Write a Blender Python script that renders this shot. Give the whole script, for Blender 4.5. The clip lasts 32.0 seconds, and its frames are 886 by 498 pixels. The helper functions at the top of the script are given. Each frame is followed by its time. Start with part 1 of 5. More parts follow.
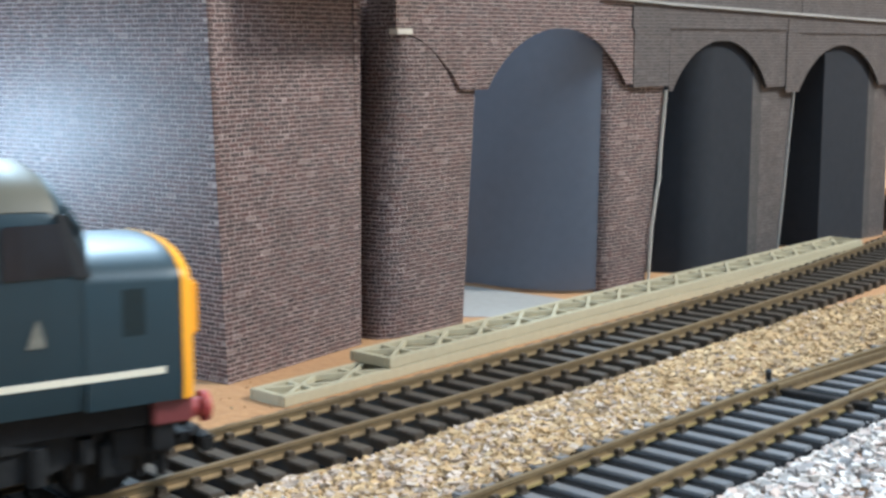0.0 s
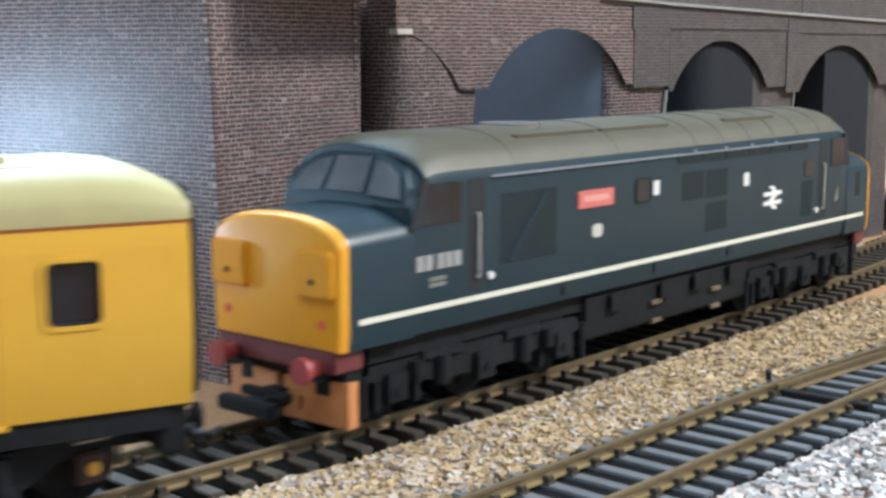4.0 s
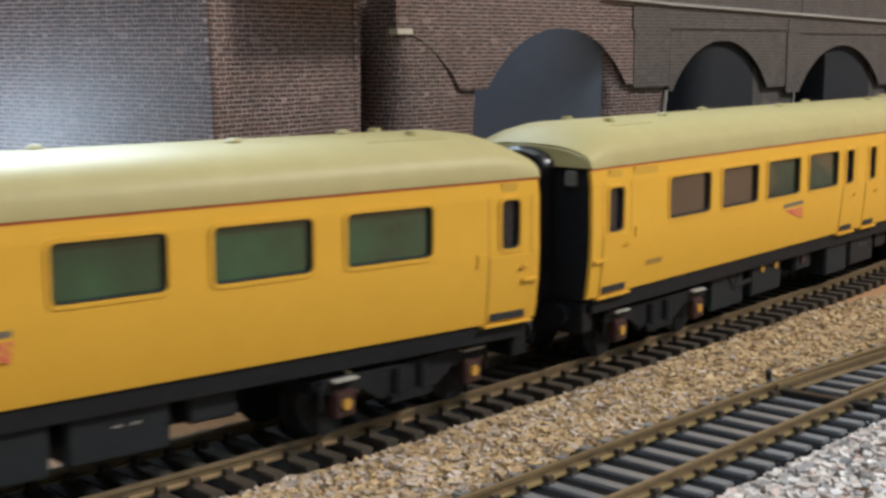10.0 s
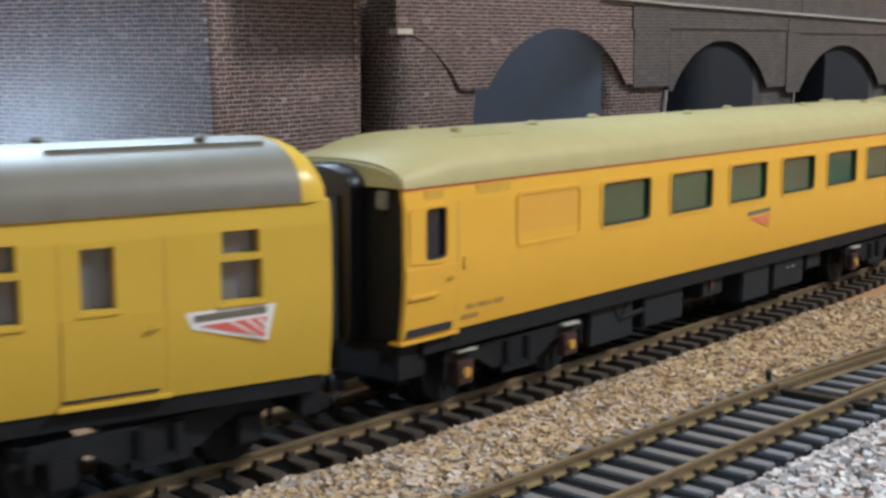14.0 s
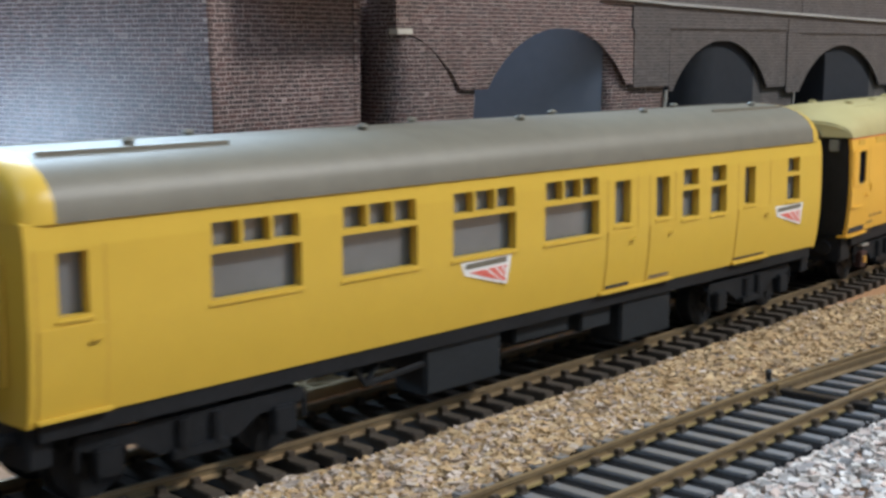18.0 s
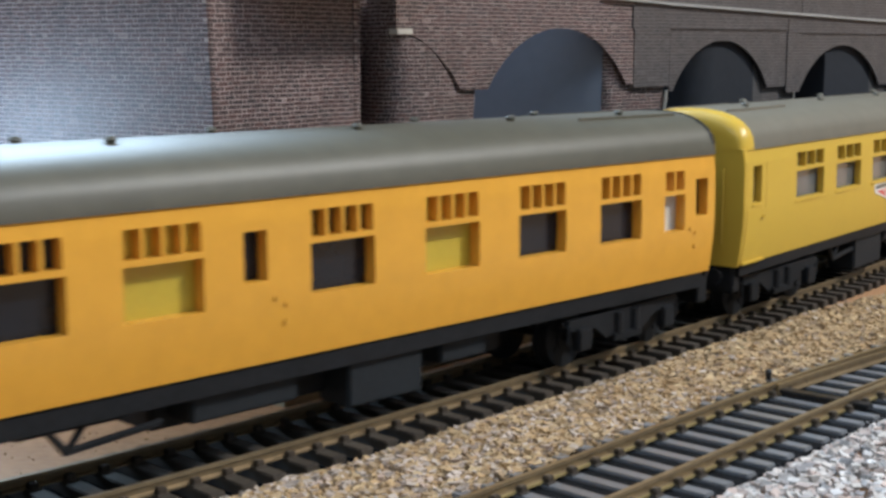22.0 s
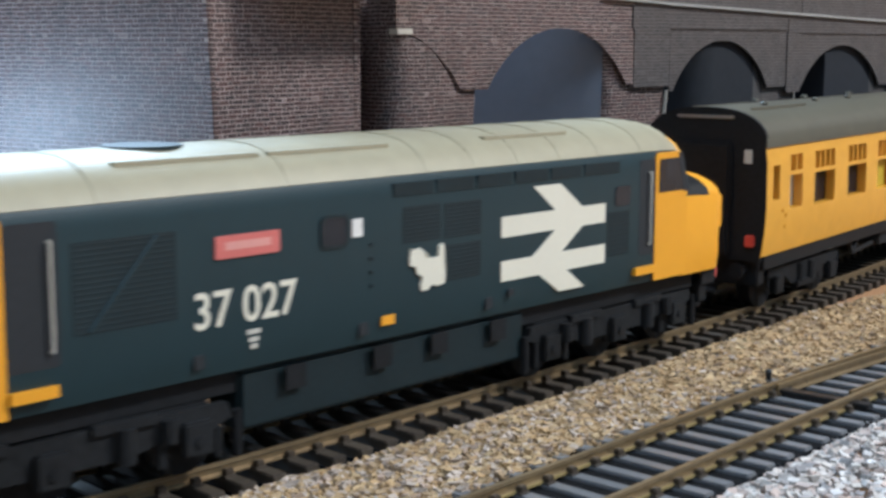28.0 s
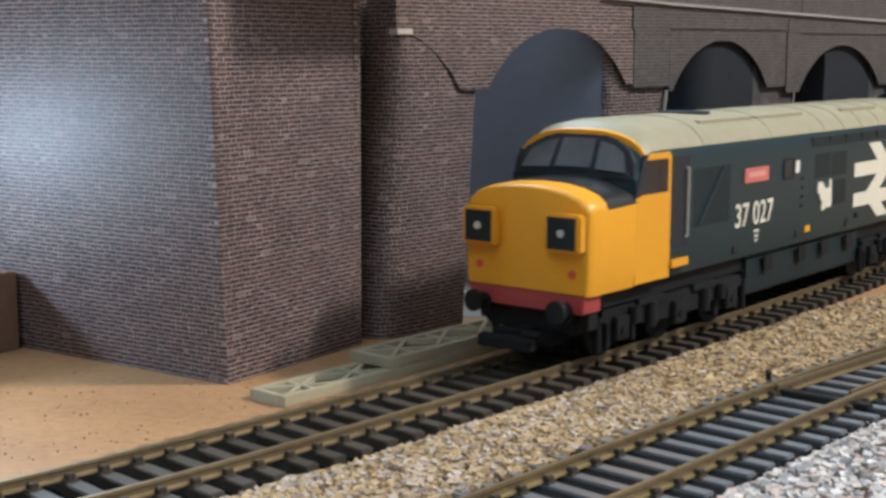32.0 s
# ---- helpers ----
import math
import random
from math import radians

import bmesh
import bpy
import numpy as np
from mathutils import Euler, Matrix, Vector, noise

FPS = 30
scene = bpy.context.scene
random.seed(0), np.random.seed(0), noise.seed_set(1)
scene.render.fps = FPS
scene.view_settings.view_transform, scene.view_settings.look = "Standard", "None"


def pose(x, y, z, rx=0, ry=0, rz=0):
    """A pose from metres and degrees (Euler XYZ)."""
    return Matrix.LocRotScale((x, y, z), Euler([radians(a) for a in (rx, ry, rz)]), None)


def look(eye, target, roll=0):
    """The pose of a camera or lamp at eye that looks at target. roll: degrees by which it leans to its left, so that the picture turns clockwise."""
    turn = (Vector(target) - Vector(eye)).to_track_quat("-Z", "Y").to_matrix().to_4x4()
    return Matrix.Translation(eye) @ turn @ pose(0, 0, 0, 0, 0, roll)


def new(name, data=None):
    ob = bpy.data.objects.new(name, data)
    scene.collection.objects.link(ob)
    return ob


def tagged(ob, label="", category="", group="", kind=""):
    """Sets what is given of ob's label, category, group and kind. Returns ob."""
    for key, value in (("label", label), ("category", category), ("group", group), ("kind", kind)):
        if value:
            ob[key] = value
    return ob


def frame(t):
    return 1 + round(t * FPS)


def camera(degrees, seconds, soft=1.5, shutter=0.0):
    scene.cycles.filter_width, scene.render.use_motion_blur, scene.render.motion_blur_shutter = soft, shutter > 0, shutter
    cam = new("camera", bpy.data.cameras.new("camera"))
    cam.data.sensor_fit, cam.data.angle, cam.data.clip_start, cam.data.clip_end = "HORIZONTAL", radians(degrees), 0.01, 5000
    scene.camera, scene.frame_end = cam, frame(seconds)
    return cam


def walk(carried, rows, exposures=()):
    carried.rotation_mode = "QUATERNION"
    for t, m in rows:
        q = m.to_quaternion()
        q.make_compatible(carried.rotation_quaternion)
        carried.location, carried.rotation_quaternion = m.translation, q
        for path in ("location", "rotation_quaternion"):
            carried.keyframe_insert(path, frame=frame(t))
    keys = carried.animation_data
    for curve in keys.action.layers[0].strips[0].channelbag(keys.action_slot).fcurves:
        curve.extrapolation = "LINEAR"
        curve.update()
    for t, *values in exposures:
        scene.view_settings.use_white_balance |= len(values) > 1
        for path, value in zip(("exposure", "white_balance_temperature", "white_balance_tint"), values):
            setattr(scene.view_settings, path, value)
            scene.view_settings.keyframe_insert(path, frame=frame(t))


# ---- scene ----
MM = 0.001

# ---- camera: it stands still on the edge of the layout ----
cam = camera(36.42, 32.0, soft=3.0, shutter=0.8)
EYE = Vector((0.13153, -0.19224, 0.07367))
POSE = look(EYE, EYE + Vector((0.36920, 0.91714, -0.15013)))
walk(cam, [(0.0, POSE), (32.0, POSE)], exposures=[(0.0, 0.05, 5850, 5), (1.0, 0.05, 5720, 5), (3.5, 0.05, 5760, 5), (6.0, -0.55, 6620, 10), (12.0, -0.62, 6520, 10),
     (14.0, -0.55, 6080, 10), (18.0, -0.5, 6000, 9), (22.0, -0.5, 5980, 9), (25.0, -0.42, 5680, 9), (28.0, -0.45, 5760, 8), (30.0, -0.42, 6200, 10), (32.0, -0.48, 6300, 10)])


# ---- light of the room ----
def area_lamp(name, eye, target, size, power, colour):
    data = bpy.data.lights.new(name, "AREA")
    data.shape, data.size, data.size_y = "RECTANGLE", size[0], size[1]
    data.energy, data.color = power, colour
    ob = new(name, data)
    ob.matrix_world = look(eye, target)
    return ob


world = bpy.data.worlds.new("world")
scene.world = world
world.use_nodes = True
world.node_tree.nodes["Background"].inputs["Color"].default_value = (0.8, 0.9, 1.0, 1)
world.node_tree.nodes["Background"].inputs["Strength"].default_value = 0.2
area_lamp("clip_lamp", (0.082, 0.176, 0.045), (0.170, 0.155, 0.012), (0.012, 0.012), 0.15, (0.58, 0.78, 1.0))
# The walls have no openings; the window lamps hang inside the room.
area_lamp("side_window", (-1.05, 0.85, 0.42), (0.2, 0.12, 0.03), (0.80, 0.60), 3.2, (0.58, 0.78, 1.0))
# Front and east lamps are added cool fill, with no window behind them.
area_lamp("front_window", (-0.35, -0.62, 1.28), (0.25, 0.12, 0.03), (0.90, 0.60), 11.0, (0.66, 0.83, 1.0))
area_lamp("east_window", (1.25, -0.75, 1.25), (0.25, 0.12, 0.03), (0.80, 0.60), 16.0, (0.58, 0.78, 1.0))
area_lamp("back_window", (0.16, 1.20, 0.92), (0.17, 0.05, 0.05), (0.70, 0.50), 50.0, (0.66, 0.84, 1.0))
area_lamp("ceiling_lamp", (1.38, -0.36, 1.06), (0.28, 0.12, 0.02), (0.13, 0.13), 36.0, (1.0, 0.92, 0.82))
# Broad overhead fill, added to raise the ambient light.
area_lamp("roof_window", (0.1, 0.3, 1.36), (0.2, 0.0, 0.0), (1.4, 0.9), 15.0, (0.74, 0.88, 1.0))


# ---- materials ----
def material(name, colour, rough=0.5, metal=0.0, vary=0.12, grain=900.0, bump=0.0, second=None, spec=0.5, per_piece=0.0, coat=0.0):
    """A procedural surface: colour broken up at two scales, with fine relief."""
    m = bpy.data.materials.new(name)
    m.use_nodes = True
    nt = m.node_tree
    b = nt.nodes["Principled BSDF"]
    b.inputs["Roughness"].default_value = rough
    b.inputs["Metallic"].default_value = metal
    b.inputs["Specular IOR Level"].default_value = spec
    b.inputs["Coat Weight"].default_value = coat
    co = nt.nodes.new("ShaderNodeTexCoord")
    fine, wide = nt.nodes.new("ShaderNodeTexNoise"), nt.nodes.new("ShaderNodeTexNoise")
    fine.inputs["Scale"].default_value, wide.inputs["Scale"].default_value = grain, grain / 14
    fine.inputs["Detail"].default_value = wide.inputs["Detail"].default_value = 4.0
    add = nt.nodes.new("ShaderNodeMath")
    add.operation = "ADD"
    for tex in (fine, wide):
        nt.links.new(co.outputs["Object"], tex.inputs["Vector"])
    nt.links.new(fine.outputs["Fac"], add.inputs[0])
    nt.links.new(wide.outputs["Fac"], add.inputs[1])
    ramp = nt.nodes.new("ShaderNodeMapRange")
    ramp.inputs["From Min"].default_value, ramp.inputs["From Max"].default_value = 0.65, 1.35
    nt.links.new(add.outputs[0], ramp.inputs["Value"])
    mix = nt.nodes.new("ShaderNodeMix")
    mix.data_type = "RGBA"
    other = second or tuple(c * (1 - vary * 2) for c in colour)
    mix.inputs["A"].default_value, mix.inputs["B"].default_value = (*other, 1), (*colour, 1)
    nt.links.new(ramp.outputs["Result"], mix.inputs["Factor"])
    last = mix.outputs["Result"]
    if per_piece:
        info = nt.nodes.new("ShaderNodeObjectInfo")
        hsv = nt.nodes.new("ShaderNodeHueSaturation")
        rng = nt.nodes.new("ShaderNodeMapRange")
        rng.inputs["To Min"].default_value, rng.inputs["To Max"].default_value = 1 - per_piece, 1 + per_piece
        nt.links.new(info.outputs["Random"], rng.inputs["Value"])
        nt.links.new(rng.outputs["Result"], hsv.inputs["Value"])
        nt.links.new(last, hsv.inputs["Color"])
        last = hsv.outputs["Color"]
    nt.links.new(last, b.inputs["Base Color"])
    if bump:
        bn = nt.nodes.new("ShaderNodeBump")
        bn.inputs["Strength"].default_value, bn.inputs["Distance"].default_value = bump, 0.0003
        nt.links.new(fine.outputs["Fac"], bn.inputs["Height"])
        nt.links.new(bn.outputs["Normal"], b.inputs["Normal"])
    return m


def brick_print(name, brick_a, brick_b, mortar, rough=0.6, course=1.09, pair=4.2):
    """Printed brick paper: long and short bricks in turn, on a UV map laid out in millimetres."""
    m = bpy.data.materials.new(name)
    m.use_nodes = True
    nt = m.node_tree
    b = nt.nodes["Principled BSDF"]
    b.inputs["Roughness"].default_value = rough

    def calc(op, x, y=0.0, z=0.0):
        n = nt.nodes.new("ShaderNodeMath")
        n.operation = op
        for k, v in enumerate((x, y, z)):
            if isinstance(v, (int, float)):
                n.inputs[k].default_value = v
            else:
                nt.links.new(v, n.inputs[k])
        return n.outputs[0]

    def cloud(scale, detail, low, high, lo=0.3, hi=0.7):
        n = nt.nodes.new("ShaderNodeTexNoise")
        n.inputs["Scale"].default_value, n.inputs["Detail"].default_value = scale, detail
        nt.links.new(uv.outputs["UV"], n.inputs["Vector"])
        g = nt.nodes.new("ShaderNodeMapRange")
        g.inputs["From Min"].default_value, g.inputs["From Max"].default_value = lo, hi
        g.inputs["To Min"].default_value, g.inputs["To Max"].default_value = low, high
        nt.links.new(n.outputs["Fac"], g.inputs["Value"])
        return g.outputs["Result"]

    def edge(d, width):
        g = nt.nodes.new("ShaderNodeMapRange")
        g.interpolation_type = "SMOOTHSTEP"
        g.inputs["From Min"].default_value, g.inputs["From Max"].default_value = width * 0.7, width * 1.3
        g.inputs["To Min"].default_value, g.inputs["To Max"].default_value = 1.0, 0.0
        nt.links.new(d, g.inputs["Value"])
        return g.outputs["Result"]

    uv = nt.nodes.new("ShaderNodeUVMap")
    sep = nt.nodes.new("ShaderNodeSeparateXYZ")
    nt.links.new(uv.outputs["UV"], sep.inputs[0])
    v = calc("ADD", calc("DIVIDE", sep.outputs[1], course), cloud(0.12, 1, -0.10, 0.10))
    row, fv = calc("FLOOR", v), calc("FRACT", v)
    shift = calc("MULTIPLY", calc("SINE", calc("MULTIPLY", row, 2.4)), 0.07)
    u = calc("ADD", calc("ADD", calc("DIVIDE", sep.outputs[0], pair), calc("MULTIPLY", row, 0.5)), shift)
    fu = calc("FRACT", u)
    long_end = 0.70
    du = calc("MINIMUM", calc("MINIMUM", fu, calc("SUBTRACT", 1.0, fu)), calc("ABSOLUTE", calc("SUBTRACT", fu, long_end)))
    dv = calc("MINIMUM", fv, calc("SUBTRACT", 1.0, fv))
    joint = calc("MAXIMUM", calc("MULTIPLY", edge(calc("MULTIPLY", du, pair), 0.125), cloud(0.8, 2, 0.3, 1.1)), edge(calc("MULTIPLY", dv, course), 0.118))
    joint = calc("MULTIPLY", joint, cloud(0.45, 3, 0.5, 1.15))
    ident = nt.nodes.new("ShaderNodeCombineXYZ")
    nt.links.new(calc("ADD", calc("MULTIPLY", calc("FLOOR", u), 2.0), calc("GREATER_THAN", fu, long_end)), ident.inputs[0])
    nt.links.new(row, ident.inputs[1])
    wn = nt.nodes.new("ShaderNodeTexWhiteNoise")
    wn.noise_dimensions = "2D"
    nt.links.new(ident.outputs[0], wn.inputs["Vector"])
    tone = nt.nodes.new("ShaderNodeMix")
    tone.data_type = "RGBA"
    tone.inputs["A"].default_value, tone.inputs["B"].default_value = (*brick_a, 1), (*brick_b, 1)
    nt.links.new(wn.outputs["Value"], tone.inputs["Factor"])
    odd = nt.nodes.new("ShaderNodeMix")
    odd.data_type = "RGBA"
    odd.inputs["B"].default_value = tuple(0.7 * x + 0.3 * y for x, y in zip(brick_a, mortar)) + (1,)
    nt.links.new(calc("GREATER_THAN", wn.outputs["Value"], 0.985), odd.inputs["Factor"])
    nt.links.new(tone.outputs["Result"], odd.inputs["A"])
    mix = nt.nodes.new("ShaderNodeMix")
    mix.data_type = "RGBA"
    mix.inputs["B"].default_value = (*mortar, 1)
    nt.links.new(joint, mix.inputs["Factor"])
    nt.links.new(odd.outputs["Result"], mix.inputs["A"])
    hsv = nt.nodes.new("ShaderNodeHueSaturation")
    nt.links.new(mix.outputs["Result"], hsv.inputs["Color"])
    nt.links.new(calc("MULTIPLY", cloud(0.12, 5, 0.8, 1.14), cloud(1.6, 2, 0.82, 1.18)), hsv.inputs["Value"])
    nt.links.new(hsv.outputs["Color"], b.inputs["Base Color"])
    bn = nt.nodes.new("ShaderNodeBump")
    bn.inputs["Strength"].default_value, bn.inputs["Distance"].default_value = 0.12, 0.0002
    nt.links.new(cloud(0.9, 4, 0, 1), bn.inputs["Height"])
    nt.links.new(bn.outputs["Normal"], b.inputs["Normal"])
    return m


def stone_material(name, colours, rough=0.8):
    m = bpy.data.materials.new(name)
    m.use_nodes = True
    nt = m.node_tree
    b = nt.nodes["Principled BSDF"]
    b.inputs["Roughness"].default_value = rough
    b.inputs["Specular IOR Level"].default_value = 0.25
    geo = nt.nodes.new("ShaderNodeNewGeometry")
    ramp = nt.nodes.new("ShaderNodeValToRGB")
    ramp.color_ramp.interpolation = "LINEAR"
    while len(ramp.color_ramp.elements) < len(colours):
        ramp.color_ramp.elements.new(0.5)
    for i, (e, c) in enumerate(zip(ramp.color_ramp.elements, colours)):
        e.position, e.color = i / (len(colours) - 1), (*c, 1)
    nt.links.new(geo.outputs["Random Per Island"], ramp.inputs["Fac"])
    co, tex = nt.nodes.new("ShaderNodeTexCoord"), nt.nodes.new("ShaderNodeTexNoise")
    tex.inputs["Scale"].default_value = 1500
    nt.links.new(co.outputs["Object"], tex.inputs["Vector"])
    rng = nt.nodes.new("ShaderNodeMapRange")
    rng.inputs["To Min"].default_value, rng.inputs["To Max"].default_value = 0.75, 1.25
    nt.links.new(tex.outputs["Fac"], rng.inputs["Value"])
    hsv = nt.nodes.new("ShaderNodeHueSaturation")
    nt.links.new(ramp.outputs["Color"], hsv.inputs["Color"])
    nt.links.new(rng.outputs["Result"], hsv.inputs["Value"])
    nt.links.new(hsv.outputs["Color"], b.inputs["Base Color"])
    return m


M_BOARD = material("board_brown", (0.43, 0.235, 0.105), 0.7, grain=420, bump=0.9, second=(0.30, 0.155, 0.070))
M_FOAM = material("underlay_dark", (0.014, 0.014, 0.015), 0.95, vary=0.2, grain=1500, bump=0.3, spec=0.02)
M_BRICK = brick_print("brick_paper", (0.064, 0.026, 0.022), (0.026, 0.015, 0.015), (0.38, 0.31, 0.285), 0.5)
M_BRICK_DULL = brick_print("brick_paper_brown", (0.053, 0.041, 0.038), (0.036, 0.029, 0.028), (0.13, 0.118, 0.112), 0.6)
# Shade of the arch bays is put into these two colours.
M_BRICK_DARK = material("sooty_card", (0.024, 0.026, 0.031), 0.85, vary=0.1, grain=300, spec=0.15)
M_BRICK_SHADE = brick_print("brick_paper_sooty", (0.045, 0.039, 0.037), (0.034, 0.031, 0.030), (0.075, 0.069, 0.066), 0.7)
M_CARD = material("grey_card", (0.14, 0.155, 0.19), 0.6, vary=0.06, grain=300, bump=0.05)
M_CARD_EDGE = material("cut_card_edge", (0.62, 0.58, 0.50), 0.7, vary=0.1)
M_PARAPET = material("parapet_grey", (0.22, 0.22, 0.21), 0.6, vary=0.1, grain=400)
M_COPING = material("coping_pale", (0.32, 0.31, 0.29), 0.6, vary=0.1, grain=400)
M_RAIL = material("rail_weathered", (0.27, 0.195, 0.105), 0.40, metal=0.5, grain=500, bump=0.05, second=(0.17, 0.12, 0.066))
M_RAIL_FOOT = material("rail_foot_brass", (0.44, 0.34, 0.15), 0.38, metal=0.5, vary=0.15, grain=700)
M_SLEEPER = material("sleeper_plastic", (0.060, 0.046, 0.033), 0.6, vary=0.2, grain=900, bump=0.1, per_piece=0.2)
# Base grey raised so the colour carries the reflected sheen of the tops.
M_SLEEPER_PALE = material("sleeper_plastic_grey", (0.17, 0.175, 0.185), 0.3, vary=0.14, grain=900, per_piece=0.1)
M_CHAIR = material("rail_chair", (0.065, 0.047, 0.032), 0.5, vary=0.25)
M_GIRDER = material("girder_beige", (0.40, 0.35, 0.235), 0.55, vary=0.07, grain=500, bump=0.05)
M_BOX = material("brown_box", (0.22, 0.13, 0.085), 0.7, vary=0.15, grain=300, bump=0.1)
M_PEG = material("black_peg", (0.012, 0.012, 0.013), 0.4)
M_ROOM = material("room_wall", (0.40, 0.40, 0.40), 0.9, vary=0.05, grain=20)
M_YELLOW = material("coach_yellow", (0.66, 0.365, 0.04), 0.38, vary=0.03, grain=200, spec=0.3)
M_LEMON = material("coach_lemon", (0.56, 0.365, 0.045), 0.33, vary=0.03, grain=200, spec=0.3)
M_ORANGE = material("coach_orange", (0.70, 0.345, 0.04), 0.27, vary=0.06, grain=240, bump=0.35, spec=0.35)
M_ROOF_CREAM = material("roof_cream", (0.38, 0.325, 0.15), 0.48, vary=0.06, grain=200, spec=0.22)
M_ROOF_GREY = material("roof_grey", (0.15, 0.135, 0.10), 0.50, vary=0.1, grain=200, spec=0.42)
M_ROOF_OLIVE = material("roof_olive", (0.085, 0.077, 0.052), 0.50, vary=0.12, grain=200, spec=0.45)
M_ROOF_STONE = material("roof_stone", (0.33, 0.295, 0.20), 0.45, vary=0.08, grain=200, spec=0.28)
M_BLUE = material("loco_blue", (0.011, 0.031, 0.038), 0.42, vary=0.06, grain=200, spec=0.4)
M_BLUE_BRIGHT = material("loco_rail_blue", (0.0125, 0.031, 0.042), 0.42, vary=0.06, grain=200, spec=0.4)
M_NOSE = material("loco_yellow", (0.75, 0.335, 0.022), 0.36, vary=0.03, grain=200, spec=0.3)
M_BLACK = material("frame_black", (0.014, 0.015, 0.017), 0.6, vary=0.3, grain=800, spec=0.2)
M_BOGIE = material("bogie_dark", (0.017, 0.018, 0.0195), 0.65, vary=0.35, grain=700, spec=0.2)
M_GRILLE = material("grille_dark", (0.009, 0.020, 0.024), 0.55, vary=0.2, spec=0.3)
M_RED = material("buffer_beam_red", (0.36, 0.05, 0.048), 0.5, vary=0.1)
M_PLATE = material("nameplate_red", (0.58, 0.15, 0.13), 0.4, vary=0.05)
M_CREAM = material("logo_cream", (0.70, 0.66, 0.54), 0.45, vary=0.03)
M_WHITE = material("marking_white", (0.72, 0.70, 0.66), 0.45, vary=0.03)
M_ORANGE_LINE = material("cantrail_orange", (0.55, 0.16, 0.04), 0.45, vary=0.03)
M_LOGO_RED = material("logo_red", (0.60, 0.12, 0.09), 0.45, vary=0.03)
M_PLATE_PALE = material("nameplate_letters", (0.66, 0.30, 0.26), 0.4, vary=0.05)
M_SEAM = material("panel_seam", (0.40, 0.225, 0.03), 0.6, vary=0.1)
M_SEAT = material("seat_grey", (0.26, 0.27, 0.29), 0.7, vary=0.2, grain=120)
M_STEEL = material("steel", (0.45, 0.44, 0.42), 0.3, metal=0.9, vary=0.1)
M_AXLE = material("axle_box_rust", (0.050, 0.019, 0.016), 0.5, vary=0.2)
M_BRASS = material("axle_end_amber", (0.75, 0.42, 0.08), 0.35, metal=0.5, vary=0.1)
M_GLASS_GREEN = material("window_tint_green", (0.026, 0.115, 0.056), 0.14, vary=0.42, grain=60, coat=0.4)
M_GLASS_GREY = material("window_tint_grey", (0.050, 0.040, 0.034), 0.14, vary=0.42, grain=60, coat=0.4)
# Olive carries the passing green reflection on otherwise grey panes.
M_GLASS_MIXED = material("window_tint_olive", (0.036, 0.068, 0.036), 0.14, vary=0.45, grain=60, coat=0.4)
M_CAB_GLASS = material("cab_glass", (0.030, 0.040, 0.055), 0.14, vary=0.4, grain=60, spec=0.25)
M_GLASS_DARK = material("window_dark", (0.012, 0.017, 0.026), 0.2, vary=0.3, grain=100, spec=0.35)
# Opaque pale grey: the bluish reflection is put into the pane colour.
M_GLASS_PALE = material("window_hazy", (0.15, 0.165, 0.175), 0.18, vary=0.25, grain=60, coat=0.4)
M_EQUIP = material("equipment_grey", (0.019, 0.022, 0.025), 0.6, vary=0.2, spec=0.2)
M_PLOUGH = material("plough_orange", (0.62, 0.25, 0.09), 0.45, vary=0.1)
M_LETTER = material("lettering_brown", (0.32, 0.18, 0.04), 0.5, vary=0.1)
M_STEP = material("step_dull_tan", (0.20, 0.14, 0.085), 0.5, vary=0.3)
M_EMBLEM = material("emblem_grey", (0.20, 0.20, 0.17), 0.5, vary=0.2)
M_FROST = material("window_frosted", (0.55, 0.52, 0.45), 0.5, vary=0.06)
M_BLIND = material("window_blanked", (0.64, 0.33, 0.04), 0.45, vary=0.04)
M_BLIND_LEMON = material("window_blanked_lemon", (0.50, 0.365, 0.035), 0.4, vary=0.06)
M_INSIDE = material("coach_inside", (0.012, 0.015, 0.019), 0.7, vary=0.2)
M_NOSE_TOP = material("nose_top_black", (0.018, 0.019, 0.020), 0.30, vary=0.2, grain=300)
M_YELLOW_DULL = material("panel_dull_yellow", (0.54, 0.315, 0.035), 0.5, vary=0.06, grain=300)
M_RUBBER = material("bellows_rubber", (0.011, 0.009, 0.010), 0.30, vary=0.3, grain=300)
M_STRIP = material("step_edge_pale", (0.42, 0.40, 0.35), 0.4, vary=0.2, grain=500)
M_SCREEN = material("windscreen_grey", (0.20, 0.21, 0.225), 0.16, vary=0.35, grain=60, coat=0.5)
# Darker copy of the beam red, with its shade put into the colour.
M_RED_SHADE = material("buffer_beam_maroon", (0.15, 0.03, 0.032), 0.5, vary=0.15)
M_LAMP_RED = material("tail_lamp_red", (0.65, 0.07, 0.05), 0.35, vary=0.05)


# ---- mesh tools, in millimetres ----
def part(name, bm, mat, parent=None, label="", smooth=40):
    me = bpy.data.meshes.new(name)
    bmesh.ops.scale(bm, vec=(MM, MM, MM), verts=bm.verts)
    bmesh.ops.recalc_face_normals(bm, faces=bm.faces)
    bm.to_mesh(me)
    bm.free()
    me.materials.append(mat)
    if smooth:
        me.shade_smooth()
        me.set_sharp_from_angle(angle=radians(smooth))
    ob = new(name, me)
    if parent:
        ob.parent = parent
    if label:
        ob["label"] = label
    return ob


def again(ob, parent, m):
    """One more piece on the same mesh."""
    o = new(ob.name.split(".")[0], ob.data)
    o.parent = parent
    o.matrix_basis = m
    return o


